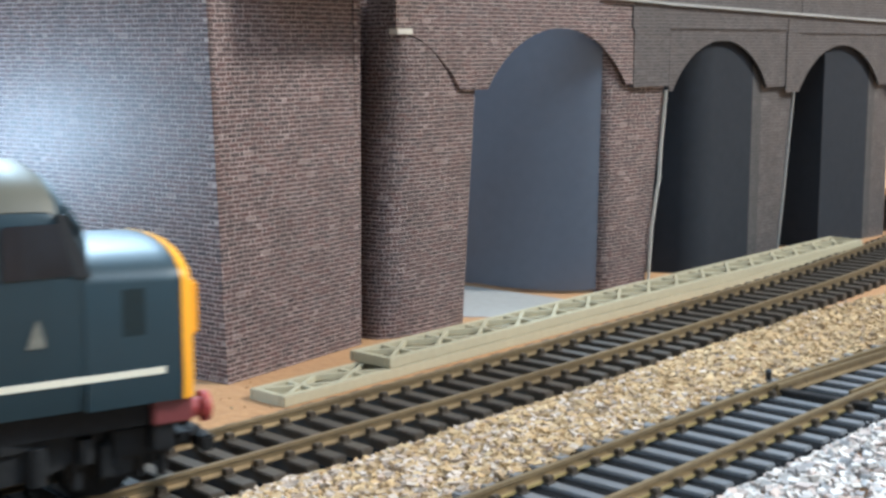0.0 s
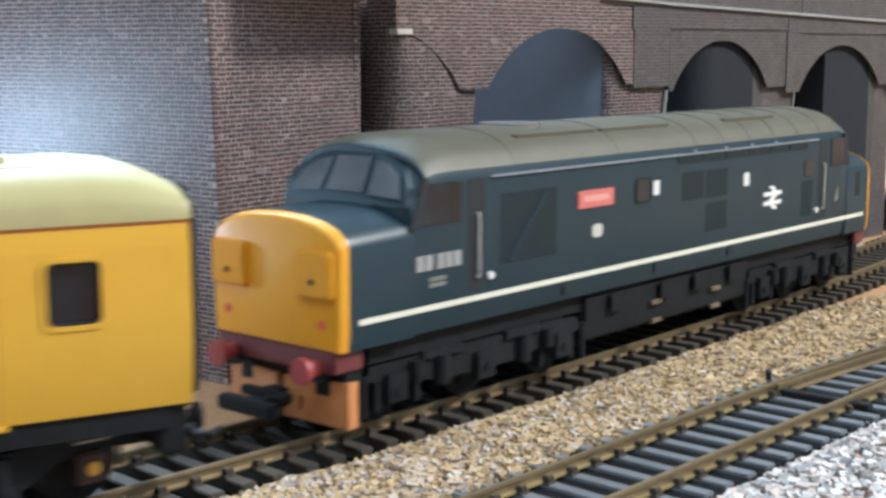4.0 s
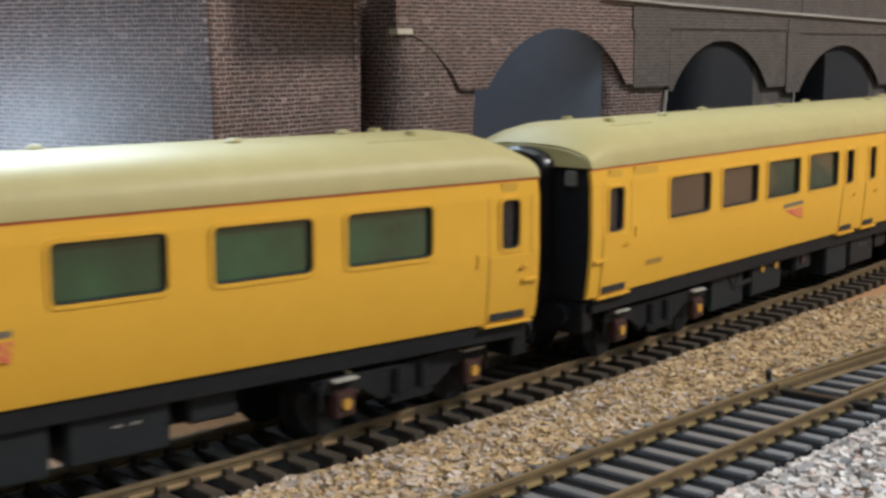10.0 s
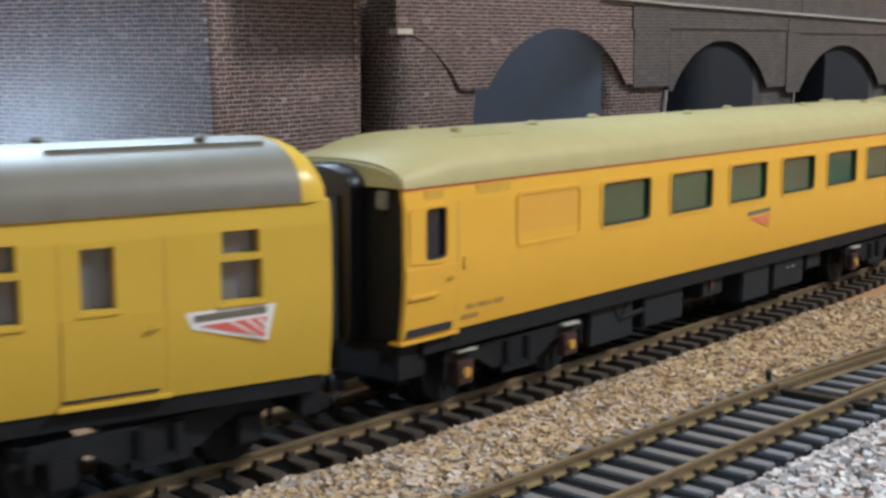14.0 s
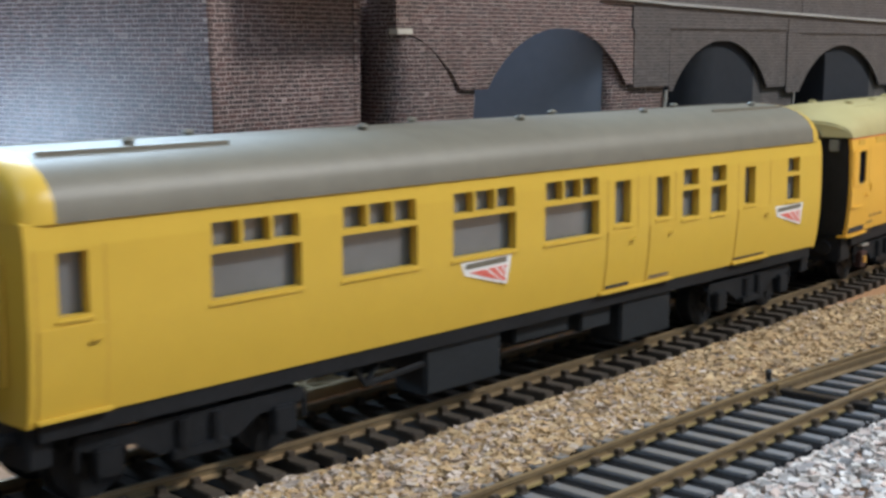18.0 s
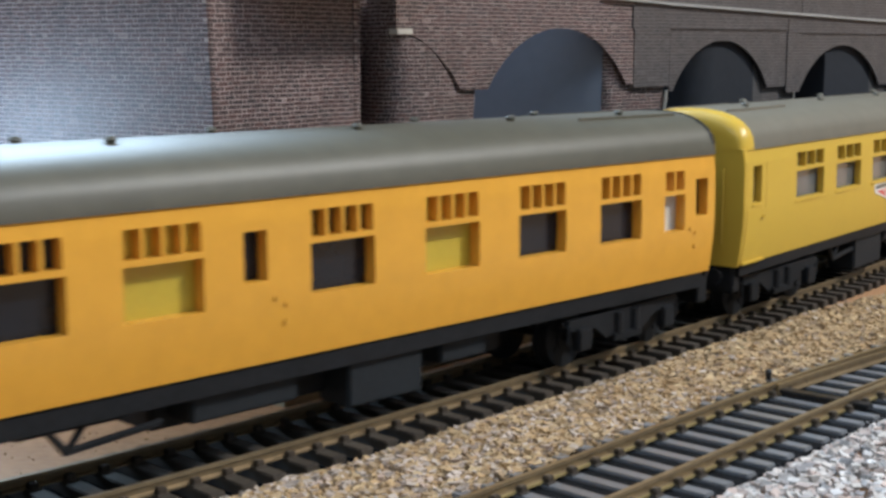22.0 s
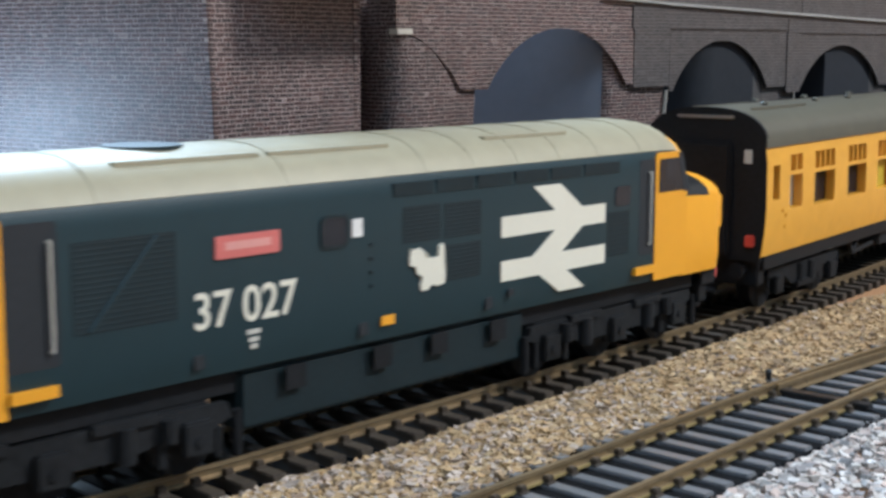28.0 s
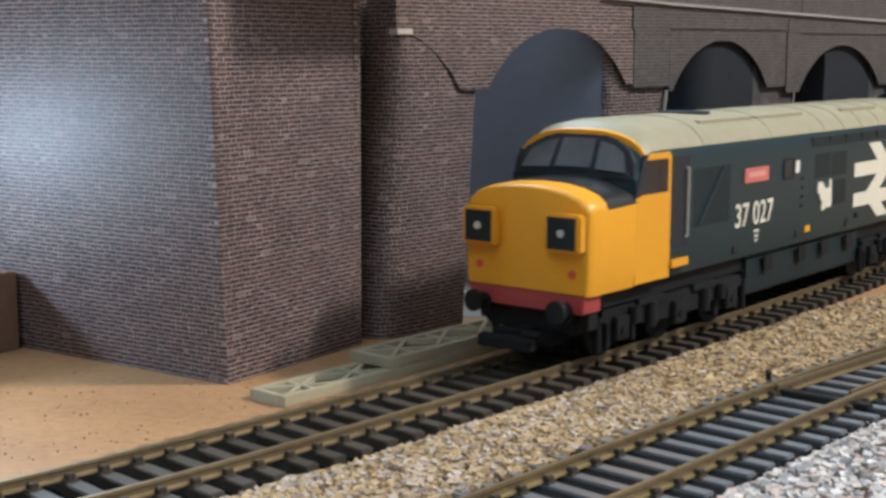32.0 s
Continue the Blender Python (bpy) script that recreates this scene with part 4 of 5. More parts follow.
def modern_coach(label, windows, doors, data):
    """An integral coach with flush windows, cream roof and black corridor ends."""
    car = tagged(empty("yellow_coach"), label, "coach", group="train vehicles")
    half = 131.0
    for side in (-1, 1):
        holes = [(a, b, c, d) for a, b, c, d, m in windows if m is not M_BLIND]
        part("body_side", pierced_side(-half, half, 17.2, 46.9, holes, side), M_YELLOW, car, "yellow painted side", smooth=30)
        for a, b, c, d, m in windows:
            if m is M_BLIND:
                bar(car, "blanked_window", a, b, c, d, side, m, 0.05, "plated-over window")
            else:
                pane(car, a, b, c, d, side, m)
            flush_frame(car, a, b, c, d, side, M_YELLOW)
            if m is not M_BLIND:
                y = side * (side_y((c + d) / 2) - 0.7)
                part("window_seal", ring(a + 0.4, b - 0.4, c + 0.4, d - 0.4, 0.9, 0.42, y, side * 0.5), M_INSIDE, car)
        for a, b in doors:
            door_lines(car, a, b, 17.4, side, M_YELLOW)
            footboard(car, a - 1.0, b + 1.0, side, M_YELLOW, ((a + 0.8, b - 1.0, 19.3),))
        bar(car, "cantrail_stripe", -half, half, 46.0, 46.7, side, M_ORANGE_LINE, 0.08, "thin orange line under the roof")
        bar(car, "vent_panel", -113.0, -102.0, 43.2, 45.9, side, M_YELLOW_DULL, 0.1, "dull yellow vent panel")
        for a, b, c, d, m in windows:
            if b - a < 7 and abs(a) > 115:
                bar(car, "indicator_panel", a + 0.4, b - 0.6, 43.6, 45.8, side, M_YELLOW_DULL, 0.1, "dull yellow panel above the door")
                near = -130.2 if a < 0 else 126.0
                bar(car, "grab_bar", near, near + 4.4, 25.3, 25.9, side, M_YELLOW, 0.7)
                lock = b + 5.2 if a < 0 else a - 6.6
                bar(car, "lock_plate", lock, lock + 1.5, 29.6, 32.0, side, M_YELLOW, 0.3)
        bar(car, "data_panel", *data, side, M_LETTER, 0.05, "small brown data panel")
    part("roof", roof_bm(-half - 0.2, half + 0.2, 46.8, 55.9, 18.1, ((14, 4.2), (14, 4.2)), eave=0.2), M_ROOF_CREAM, car, "cream roof with rounded ends")
    for s in (-1, 1):
        u = s * half
        loop = [(y, z) for z in (16.8, 24, 31, 43, 46.9) for y in (side_y(z),)]
        pts = loop + [(14, 49.6), (7, 51.3), (-7, 51.3), (-14, 49.6)] + [(-y, z) for y, z in reversed(loop)]
        bm = loft(bmesh.new(), [[(u - s * 1.6, y * 0.985, z) for y, z in pts], [(u - s * 0.2, y * 0.985, z) for y, z in pts]])
        part("end_wall", bm, M_BLACK, car, "black end", smooth=30)
        arc = [math.pi * k / 14 for k in range(15)]
        cap = [(18.0 * math.copysign(abs(math.cos(q)) ** 0.85, math.cos(q)), 46.7 + 4.5 * math.sin(q) ** 0.8) for q in arc]
        bm = loft(bmesh.new(), [[(u + s * d, y * f, 46.7 + (z - 46.7) * f) for y, z in cap] for d, f in ((-1.0, 1.0), (0.22, 1.0), (0.7, 0.95))])
        part("roof_end", bm, M_ROOF_CREAM, car, "cream end of the roof", smooth=40)
        gangway(car, u, s)
        coupling(car, u, s)
        for y in (-6, 6):
            bm = bmesh.new()
            rod(bm, (u - s * 26, y, 54.2), (u - s * 26, y, 56.4), 1.7, 14, 1.2)
            part("roof_vent", bm, M_ROOF_CREAM, car)
        bm = boxed(min(u - s * 20, u - s * 40), max(u - s * 20, u - s * 40), -10.2, -9.4, 53.6, 55.0, 0.2)
        part("roof_rib", bm, M_ROOF_CREAM, car)
    part("floor_pan", boxed(-half + 2, half - 2, -16.5, 16.5, 17.0, 18.0), M_INSIDE, car)
    part("interior", boxed(-half + 4, half - 4, -5, 5, 18.0, 34), M_INSIDE, car, "dark seats and partitions")
    roof_vents(car, [-75, -40, -5, 30, 65, 95], M_ROOF_CREAM, 3.5, 55.9, 1.2)
    underframe(car, half - 3, [(-67, -48, 4.0, 14.8), (-44, -25, 5.0, 15.2), (-15, -4, 8.4, 15.0), (6, 22, 4.2, 15.6), (25, 44, 5.0, 15.4), (48, 58, 8.0, 14.5)])
    for u in (-95, 95):
        coach_bogie(car, u, 36, True)
    return car


def old_window(u0, u1, low, high, mid, vents):
    """A coach window with sliding lights above: returns the openings, adds panes."""
    holes = [(u0, u1, low, mid - 0.6)]
    w = (u1 - u0) / vents
    for k in range(vents):
        holes.append((u0 + k * w + 0.35, u0 + (k + 1) * w - 0.35, mid + 0.5, high))
    return holes


def old_coach(name, label, body, body_label, roof_mat, roof_label, spec, doors, half, logos, vents, end_mat, dome, bogie_bright, boxes, slots=True, floor=16.4, deep=0.95):
    """A separate-underframe coach: spec rows are (u0, u1, low, high, mid, lights, pane)."""
    car = tagged(empty(name), label, "coach", group="train vehicles")
    for side in (-1, 1):
        holes = []
        for u0, u1, low, high, mid, lights, m in spec:
            if mid:
                holes += old_window(u0, u1, low, high, mid, lights)
            else:
                holes.append((u0, u1, low, high))
        part("body_side", pierced_side(-half, half, floor, 47.0, holes, side, thick=deep), body, car, body_label, smooth=30)
        for u0, u1, low, high, mid, lights, m in spec:
            pane(car, u0, u1, low, mid if not slots and mid else high, side, m, depth=deep)
            if not slots and mid:
                pane(car, u0, u1, mid + 0.4, high, side, m, depth=2.4, name="vent_back")
            if slots:
                bar(car, "window_sill", u0 - 0.6, u1 + 0.6, low - 0.9, low - 0.45, side, body, 0.3)
        for a, b in doors:
            door_lines(car, a, b, 16.8, side, body)
        for u, z in logos:
            rail_logo(car, u, z, side)
    part("roof", roof_bm(-half + (5.4 if dome else 0), half - (5.4 if dome else 0), 46.9, 57.2, 18.1, ((0, 0), (0, 0)), eave=0.1), roof_mat, car, roof_label)
    for s in (-1, 1):
        u = s * half
        if dome:
            loops = []
            for k in range(9):
                q = radians(90 * k / 8)
                x, fall = u - s * 5.42 + s * 5.7 * math.sin(q), max(0.0, math.cos(q)) ** 0.5
                half_w, top = 18.15 * (0.80 + 0.20 * max(0.0, math.cos(q)) ** 0.6), 47.6 + 9.65 * fall
                loops.append([(x, half_w * math.copysign(abs(math.cos(math.pi * i / 14)) ** 0.85, math.cos(math.pi * i / 14)), 46.8 + (top - 46.8) * math.sin(math.pi * i / 14) ** 0.8) for i in range(15)])
            bm = loft(bmesh.new(), loops)
            part("roof_dome", bm, body, car, "domed yellow roof end")
        loop = [(side_y(z), z) for z in (16.0, 24, 31, 43, 47.0)]
        arc = [math.pi * k / 16 for k in range(1, 16)]
        top = [(18.2 * math.copysign(abs(math.cos(q)) ** 0.85, math.cos(q)), 46.85 + 10.5 * math.sin(q) ** 0.8) for q in arc] if not dome else [(13, 48.0), (6, 48.6), (0, 48.8), (-6, 48.6), (-13, 48.0)]
        pts = loop + top + [(-y, z) for y, z in reversed(loop)]
        bm = loft(bmesh.new(), [[(u - s * 1.2, y * 0.995, z) for y, z in pts], [(u + s * 0.15, y * 0.995, z) for y, z in pts]])
        part("end_wall", bm, end_mat, car, "flat coach end", smooth=30)
        if dome:
            bm = bmesh.new()
            block(bm, min(u, u + s * 1.4), max(u, u + s * 1.4), -9, 9, 17, 47, 0.5)
            part("gangway_surround", bm, end_mat, car)
            for y in (-12.5, 12.5):
                bm = bmesh.new()
                rod(bm, (u + s * 0.9, y, 22), (u + s * 0.9, y, 42), 0.35, 6)
                part("end_handrail", bm, end_mat, car)
        else:
            bm = bmesh.new()
            block(bm, min(u, u + s * 2.2), max(u, u + s * 2.2), -8.4, 8.4, 17, 48, 0.8)
            part("gangway", bm, M_BLACK, car, "black corridor connection")
            bm = bmesh.new()
            block(bm, min(u, u + s * 0.8), max(u, u + s * 0.8), -8.5, 8.5, 54.3, 55.2, 0.3)
            part("end_rain_strip", bm, M_STEEL, car, "bright strip at the roof end")
            for y in (-1, 1):
                bm = boxed(min(u, u + s * 0.5), max(u, u + s * 0.5), y * 12.8 - 1.1, y * 12.8 + 1.1, 42.5, 46.2, 0.1)
                part("lamp_bracket", bm, M_FROST, car, "small pale panel")
                bm = bmesh.new()
                block(bm, min(u, u + s * 1.6), max(u, u + s * 1.6), y * 14.2 - 1.3, y * 14.2 + 1.3, 20.0, 23.2, 0.3)
                part("tail_lamp", bm, M_LAMP_RED, car, "red tail lamp")
        coupling(car, u, s)
    for y in (-1, 1):
        for a, b in ((-half + 8, -half + 46), (half - 46, half - 8)):
            part("roof_rib", boxed(a, b, y * 8.9 - 0.25, y * 8.9 + 0.25, 55.6, 56.9), roof_mat, car)
    roof_vents(car, vents, roof_mat, 5.0, 57.45, 0.95)
    part("floor_pan", boxed(-half + 2, half - 2, -16, 16, 16.2, 17.2), M_INSIDE, car)
    if end_mat is not M_BLACK:
        for y in (-1, 1):
            part("seat_row", boxed(-half + 14, 16, y * 8 - 5, y * 8 + 5, 17.2, 33.5, 1.0), M_SEAT, car, "pale grey seats")
    for a in (range(-110, 111, 22) if end_mat is M_BLACK else ()):
        part("partition", boxed(a - 0.5, a + 0.5, -13.5, 13.5, 17.2, 46.5), M_INSIDE, car)
    underframe(car, half - 2, boxes)
    for u in (-94, 94):
        coach_bogie(car, u, 36, bogie_bright)
    return car


def coach_windows_one():
    w = [(-96.6, -75.6, 32.1, 42.2, M_GLASS_GREY), (-69.2, -48.4, 32.1, 42.3, M_GLASS_GREY), (-42.6, -21.6, 32.2, 42.4, M_GLASS_MIXED), (-15.4, 5.8, 32.2, 42.6, M_GLASS_MIXED)]
    w += [(12.0, 17.6, 32.1, 42.4, M_GLASS_DARK), (30.8, 35.6, 32.1, 42.4, M_GLASS_DARK), (46.2, 55.4, 32.4, 42.2, M_CAB_GLASS), (63.8, 72.6, 32.3, 42.0, M_CAB_GLASS)]
    w += [(87.5, 92.0, 31.4, 41.4, M_GLASS_DARK), (108.8, 116.9, 31.6, 41.2, M_GLASS_DARK), (-124.3, -117.8, 31.6, 41.8, M_GLASS_DARK)]
    return w


def coach_windows_two():
    w = [(-99.5, -77.4, 32.5, 42.7, M_BLIND)]
    w += [(a, a + 20.6, 32.8, 42.7, M_GLASS_GREEN) for a in (-68.0, -37.9, -8.0, 22.0, 51.4, 79.6)]
    w += [(-129.3, -123.0, 32.3, 42.4, M_GLASS_DARK), (120.2, 125.4, 32.4, 42.4, M_GLASS_DARK)]
    return w


def coaches():
    one = modern_coach("bright yellow test train brake coach with cream roof and flush windows", coach_windows_one(), [(-126.5, -114.5), (9.8, 20.4), (28.0, 38.2), (84.0, 101.5)], (-106.4, -99.0, 22.0, 23.5))
    two = modern_coach("bright yellow test train coach with cream roof and green-tinted windows", coach_windows_two(), [(-131, -119.5), (117.0, 128.5)], (-117.4, -112.0, 19.0, 20.2))
    for o in two.children_recursive:
        for v in o.data.vertices:
            if v.co.x > 0.1135:
                v.co.x -= 0.0018
            elif v.co.x < -0.1295:
                v.co.x -= 0.0040
    for car, us in ((one, ()), (two, (-116.0,))):
        for side in (-1, 1):
            for u in us:
                for k, w in enumerate((1.4, 0.9, 1.6, 1.1, 0.8, 1.5, 1.2)):
                    bar(car, "lettering", u + k * 1.8, u + k * 1.8 + w, 20.9, 21.9, side, M_LETTER, 0.06, "tiny dark bar of lettering")
            for k in ((-38.0, -29.0) if car is one else ()):
                bm = rod(bmesh.new(), (k, side * 14.9, 12.2), (k, side * 15.7, 12.2), 1.15, 12)
                part("filler_cap", bm, M_BRASS, car, "bright amber round cap")
            bm = boxed(-11.8, -9.0, min(side * 14.8, side * 15.6), max(side * 14.8, side * 15.6), 10.0, 13.0, 0.3)
            part("valve_cover", bm, M_AXLE, car, "small rusty red cover")
            for k in (33.0, 36.4):
                y = side * 15.4
                part("box_mark", boxed(k, k + 2.0, min(y, y - side * 0.4), max(y, y + side * 0.15), 10.4, 10.9), M_FROST, car, "tiny white mark", smooth=0)
    for car, u in ((one, -25.0), (two, 9.0)):
        for side in (-1, 1):
            rail_logo(car, u, 27.3, side, patch=False)
    g = M_GLASS_PALE
    spec = [(a, a + 20.2, 31.2, 44.2, 39.6, 3, g) for a in (-93.8, -63.6, -33.0, -2.8)]
    spec += [(23.8, 30.2, 32.6, 42.6, 0, 0, g), (41.2, 47.0, 32.6, 42.4, 0, 0, g), (53.0, 60.8, 31.5, 43.4, 38.8, 1, g), (66.6, 74.4, 31.3, 43.4, 38.8, 1, g)]
    spec += [(83.8, 89.4, 32.2, 42.0, 0, 0, g), (107.3, 114.8, 31.3, 43.0, 38.6, 1, g), (-122.8, -117.4, 32.6, 42.4, 0, 0, g)]
    three = old_coach("lemon_coach", "lemon yellow brake coach with grey roof and domed yellow ends", M_LEMON, "lemon yellow side", M_ROOF_GREY, "plain grey roof", spec,
                      [(-126.5, -114.5), (21.0, 33.0), (38.5, 49.6), (80.5, 97.5)], 128.0, [(-22.5, 27.2), (109.0, 27.2)], [-100, -80, -45, -20, 5, 30, 55, 85, 110], M_LEMON, True, False,
                      [(-38, -14, 3.4, 15.6), (-8, 12, 9.0, 14.4), (16, 28, 8.0, 14.8), (31, 53, 3.2, 15.6)], deep=2.0)
    for side in (-1, 1):
        for a, b, slots in ((-127, -113.5, ()), (19, 50.0, ((21.5, 31.0, 18.4),)), (79.5, 98.5, ((80.5, 96.5, 18.2),))):
            footboard(three, a, b, side, M_LEMON, slots)
        bar(three, "step_recess", 39.6, 48.4, 17.8, 20.2, side, M_STEP, 0.1, "dull olive step recess")
    spec = []
    for a, m in ((-97.6, M_GLASS_DARK), (-71.0, M_GLASS_DARK), (-45.0, M_BLIND_LEMON), (-5.6, M_GLASS_DARK), (23.8, M_BLIND_LEMON), (52.0, M_GLASS_DARK), (80.1, M_GLASS_DARK)):
        spec.append((a, a + 15.8, 28.6, 44.0, 38.5, 4, m))
    spec += [(-115.5, -106.5, 29.2, 44.0, 39.0, 2, M_FROST), (105.3, 113.8, 29.0, 43.6, 38.4, 2, M_FROST)]
    spec += [(-127.2, -122.6, 32.5, 41.8, 0, 0, M_GLASS_DARK), (-20.8, -15.6, 32.4, 41.4, 0, 0, M_GLASS_DARK), (118.5, 123.7, 32.0, 41.2, 0, 0, M_GLASS_DARK)]
    four = old_coach("orange_coach", "orange-yellow corridor coach with dark grey roof and black ends", M_ORANGE, "orange-yellow side", M_ROOF_OLIVE, "dark olive grey roof", spec,
                     [], 129.6, [], [-104, -88, -66, -50, -38, -10, 18, 44, 64, 84, 104], M_BLACK, False, False,
                     [(-30, -6, 8.4, 14.8), (6, 26, 4.4, 15.4), (32, 46, 8.6, 14.6)], slots=False, floor=17.3, deep=2.8)
    for o in four.children_recursive:
        if o.name.split(".")[0] in ("body_side", "roof", "end_wall", "gangway", "end_rain_strip", "lamp_bracket", "tail_lamp", "solebar", "underframe", "coupling", "buffer", "floor_pan"):
            for v in o.data.vertices:
                if v.co.x > 0.1245:
                    v.co.x -= 0.0026
                elif v.co.x < -0.1280:
                    v.co.x -= 0.0016
    for side in (-1, 1):
        for u in (-119.5, -13.2, 116.8):
            for k, z in enumerate((29.2, 27.8, 24.6)):
                y = side * side_y(z)
                bm = bmesh.new()
                rod(bm, (u + (1.8 if k else -0.6), y - side * 0.2, z), (u + (1.8 if k else -0.6), y + side * 0.35, z), 0.55, 8)
                part("door_handle", bm, M_ORANGE, four)
    return one, two, three, four


# ---- diesel locomotives ----
def loco_section(u, top, low=17.6, half=17.7, shoulder=45.5):
    """A body section: upright sides, a curved roof up to the given crown."""
    sh = min(shoulder, top - 3.0)
    pts = [(-half + 0.9, low), (-half, low + 4.5), (-half, sh)]
    for i in range(1, 12):
        a = math.pi - math.pi * i / 12
        pts.append((half * math.copysign(abs(math.cos(a)) ** 0.8, math.cos(a)), sh + (top - sh) * math.sin(a) ** 0.85))
    pts += [(half, sh), (half, low + 4.5), (half - 0.9, low)]
    return [(u, y, z) for y, z in pts]


def loco_bogie(car, u):
    bm = boxed(-30, 30, -13.6, 13.6, 10.0, 13.0)
    b = part("bogie", bm, M_BLACK, car, "black six-wheel bogie", smooth=30)
    b.location = (u * MM, 0, 0)
    for s in (-1, 1):
        y0, y1 = sorted((s * 13.4, s * 15.2))
        prof = [(-34, 10.0), (-33, 12.6), (33, 12.6), (34, 10.0), (30, 8.6), (22, 8.8), (14, 6.6), (-14, 6.6), (-22, 8.8), (-30, 8.6)]
        part("side_frame", outline(prof, y0, y1 - y0), M_BOGIE, b)
        for x in (-26.5, 0, 26.5):
            part("axle_box", boxed(x - 3, x + 3, s * 15.6 - 1.0, s * 15.6 + 1.0, 4.6, 10.6, 0.4), M_BOGIE, b)
            part("axle_end", rod(bmesh.new(), (x, s * 16.4, 7.2), (x, s * 17.0, 7.2), 1.0, 10), M_BLACK, b)
        for x in (-13, 13):
            part("spring", rod(bmesh.new(), (x, s * 15.6, 6.0), (x, s * 15.6, 12.0), 1.7, 10), M_BOGIE, b)
            part("spring_hanger", boxed(x - 6, x + 6, s * 15.2 - 0.8, s * 15.2 + 0.8, 11.5, 13.4, 0.2), M_BOGIE, b)
        for x in (-35, 35):
            part("sand_pipe", rod(bmesh.new(), (x, s * 15.0, 3.0), (x, s * 15.0, 11.0), 0.9, 8), M_BLACK, b)
            part("brake_cylinder", rod(bmesh.new(), (x * 0.6, s * 16.0, 8.0), (x * 0.6, s * 16.0, 12.0), 1.4, 8), M_BOGIE, b)
        for x in (-31, -20, 20, 31):
            part("brake_shoe", boxed(x - 0.8, x + 0.8, min(s * 13.0, s * 15.4), max(s * 13.0, s * 15.4), 3.4, 8.8, 0.2), M_BLACK, b)
    for x in (-26.5, 0, 26.5):
        wheelset(b, x, 7.2)
    BOGIES.append((b, u))


def plate_at(car, name, u0, u1, z0, z1, side, mat, proud=0.18, label="", r=0.0, deep=0.3):
    y = side * 17.7
    pts = rounded(u0, u1, z0, z1, r) if r else [(u0, z0), (u1, z0), (u1, z1), (u0, z1)]
    return part(name, outline(pts, y - side * deep, side * (deep + proud)), mat, car, label, smooth=0)


def grille(car, u0, u1, z0, z1, side, slats=9, label="dark slatted grille"):
    g = plate_at(car, "grille", u0, u1, z0, z1, side, M_GRILLE, 0.05, label)
    slats = int(slats * 1.6)
    h = (z1 - z0) / slats
    for k in range(slats):
        y = side * 17.72
        bm = loft(bmesh.new(), [[(u, y, z0 + k * h + 0.05), (u, y + side * 0.07, z0 + k * h + h * 0.4), (u, y, z0 + k * h + h * 0.8)] for u in (u0 + 0.4, u1 - 0.4)])
        part("slat", bm, M_GRILLE, g, smooth=0)
    return g


def rail_arrows(car, u0, u1, z0, z1, side, mat):
    """A plain two-way arrow device made of two bars and a zigzag."""
    h, w = z1 - z0, u1 - u0
    t = h * 0.155
    k = 1 if side < 0 else -1

    def pt(a, b):
        a = a if k > 0 else 1 - a
        return u0 + a * w, z0 + b * h

    y = side * 17.7
    shapes = [[pt(0, 0.58), pt(1, 0.58), pt(1, 0.763), pt(0, 0.763)],
              [pt(0, 0.19), pt(1, 0.19), pt(1, 0.37), pt(0, 0.37)],
              [pt(0.286, 1.0), pt(0.54, 1.0), pt(0.775, 0.75), pt(0.505, 0.75)],
              [pt(0.505, 0.59), pt(0.775, 0.59), pt(0.555, 0.36), pt(0.27, 0.36)],
              [pt(0.337, 0.20), pt(0.606, 0.20), pt(0.79, 0.0), pt(0.54, 0.0)]]
    for i, sh in enumerate(shapes):
        bm = outline(sh, y - side * 0.25, side * (0.36 + 0.012 * i))
        bmesh.ops.triangulate(bm, faces=[f for f in bm.faces if len(f.verts) > 4])
        part("logo_bar", bm, mat, car, "pale bar of a large arrow emblem", smooth=0)


def number_text(car, text, u0, u1, z0, z1, side, mat):
    cu = bpy.data.curves.new("number", "FONT")
    cu.body, cu.extrude, cu.align_x = text, 0.02, "LEFT"
    cu.offset = 0.012
    tmp = bpy.data.objects.new("number", cu)
    scene.collection.objects.link(tmp)
    bpy.context.view_layer.update()
    me = bpy.data.meshes.new_from_object(tmp.evaluated_get(bpy.context.evaluated_depsgraph_get()))
    bpy.data.objects.remove(tmp)
    xs, ys = [v.co.x for v in me.vertices], [v.co.y for v in me.vertices]
    for v in me.vertices:
        a, b = (v.co.x - min(xs)) / (max(xs) - min(xs)), (v.co.y - min(ys)) / (max(ys) - min(ys))
        u = u0 + (u1 - u0) * a if side < 0 else u1 - (u1 - u0) * a
        v.co = Vector((u, side * (17.7 + 0.1 + v.co.z * 2), z0 + (z1 - z0) * b)) * MM
    me.materials.clear()
    me.materials.append(mat)
    ob = new("number", me)
    ob.parent = car
    ob["label"] = "painted running number in cream"
    return ob


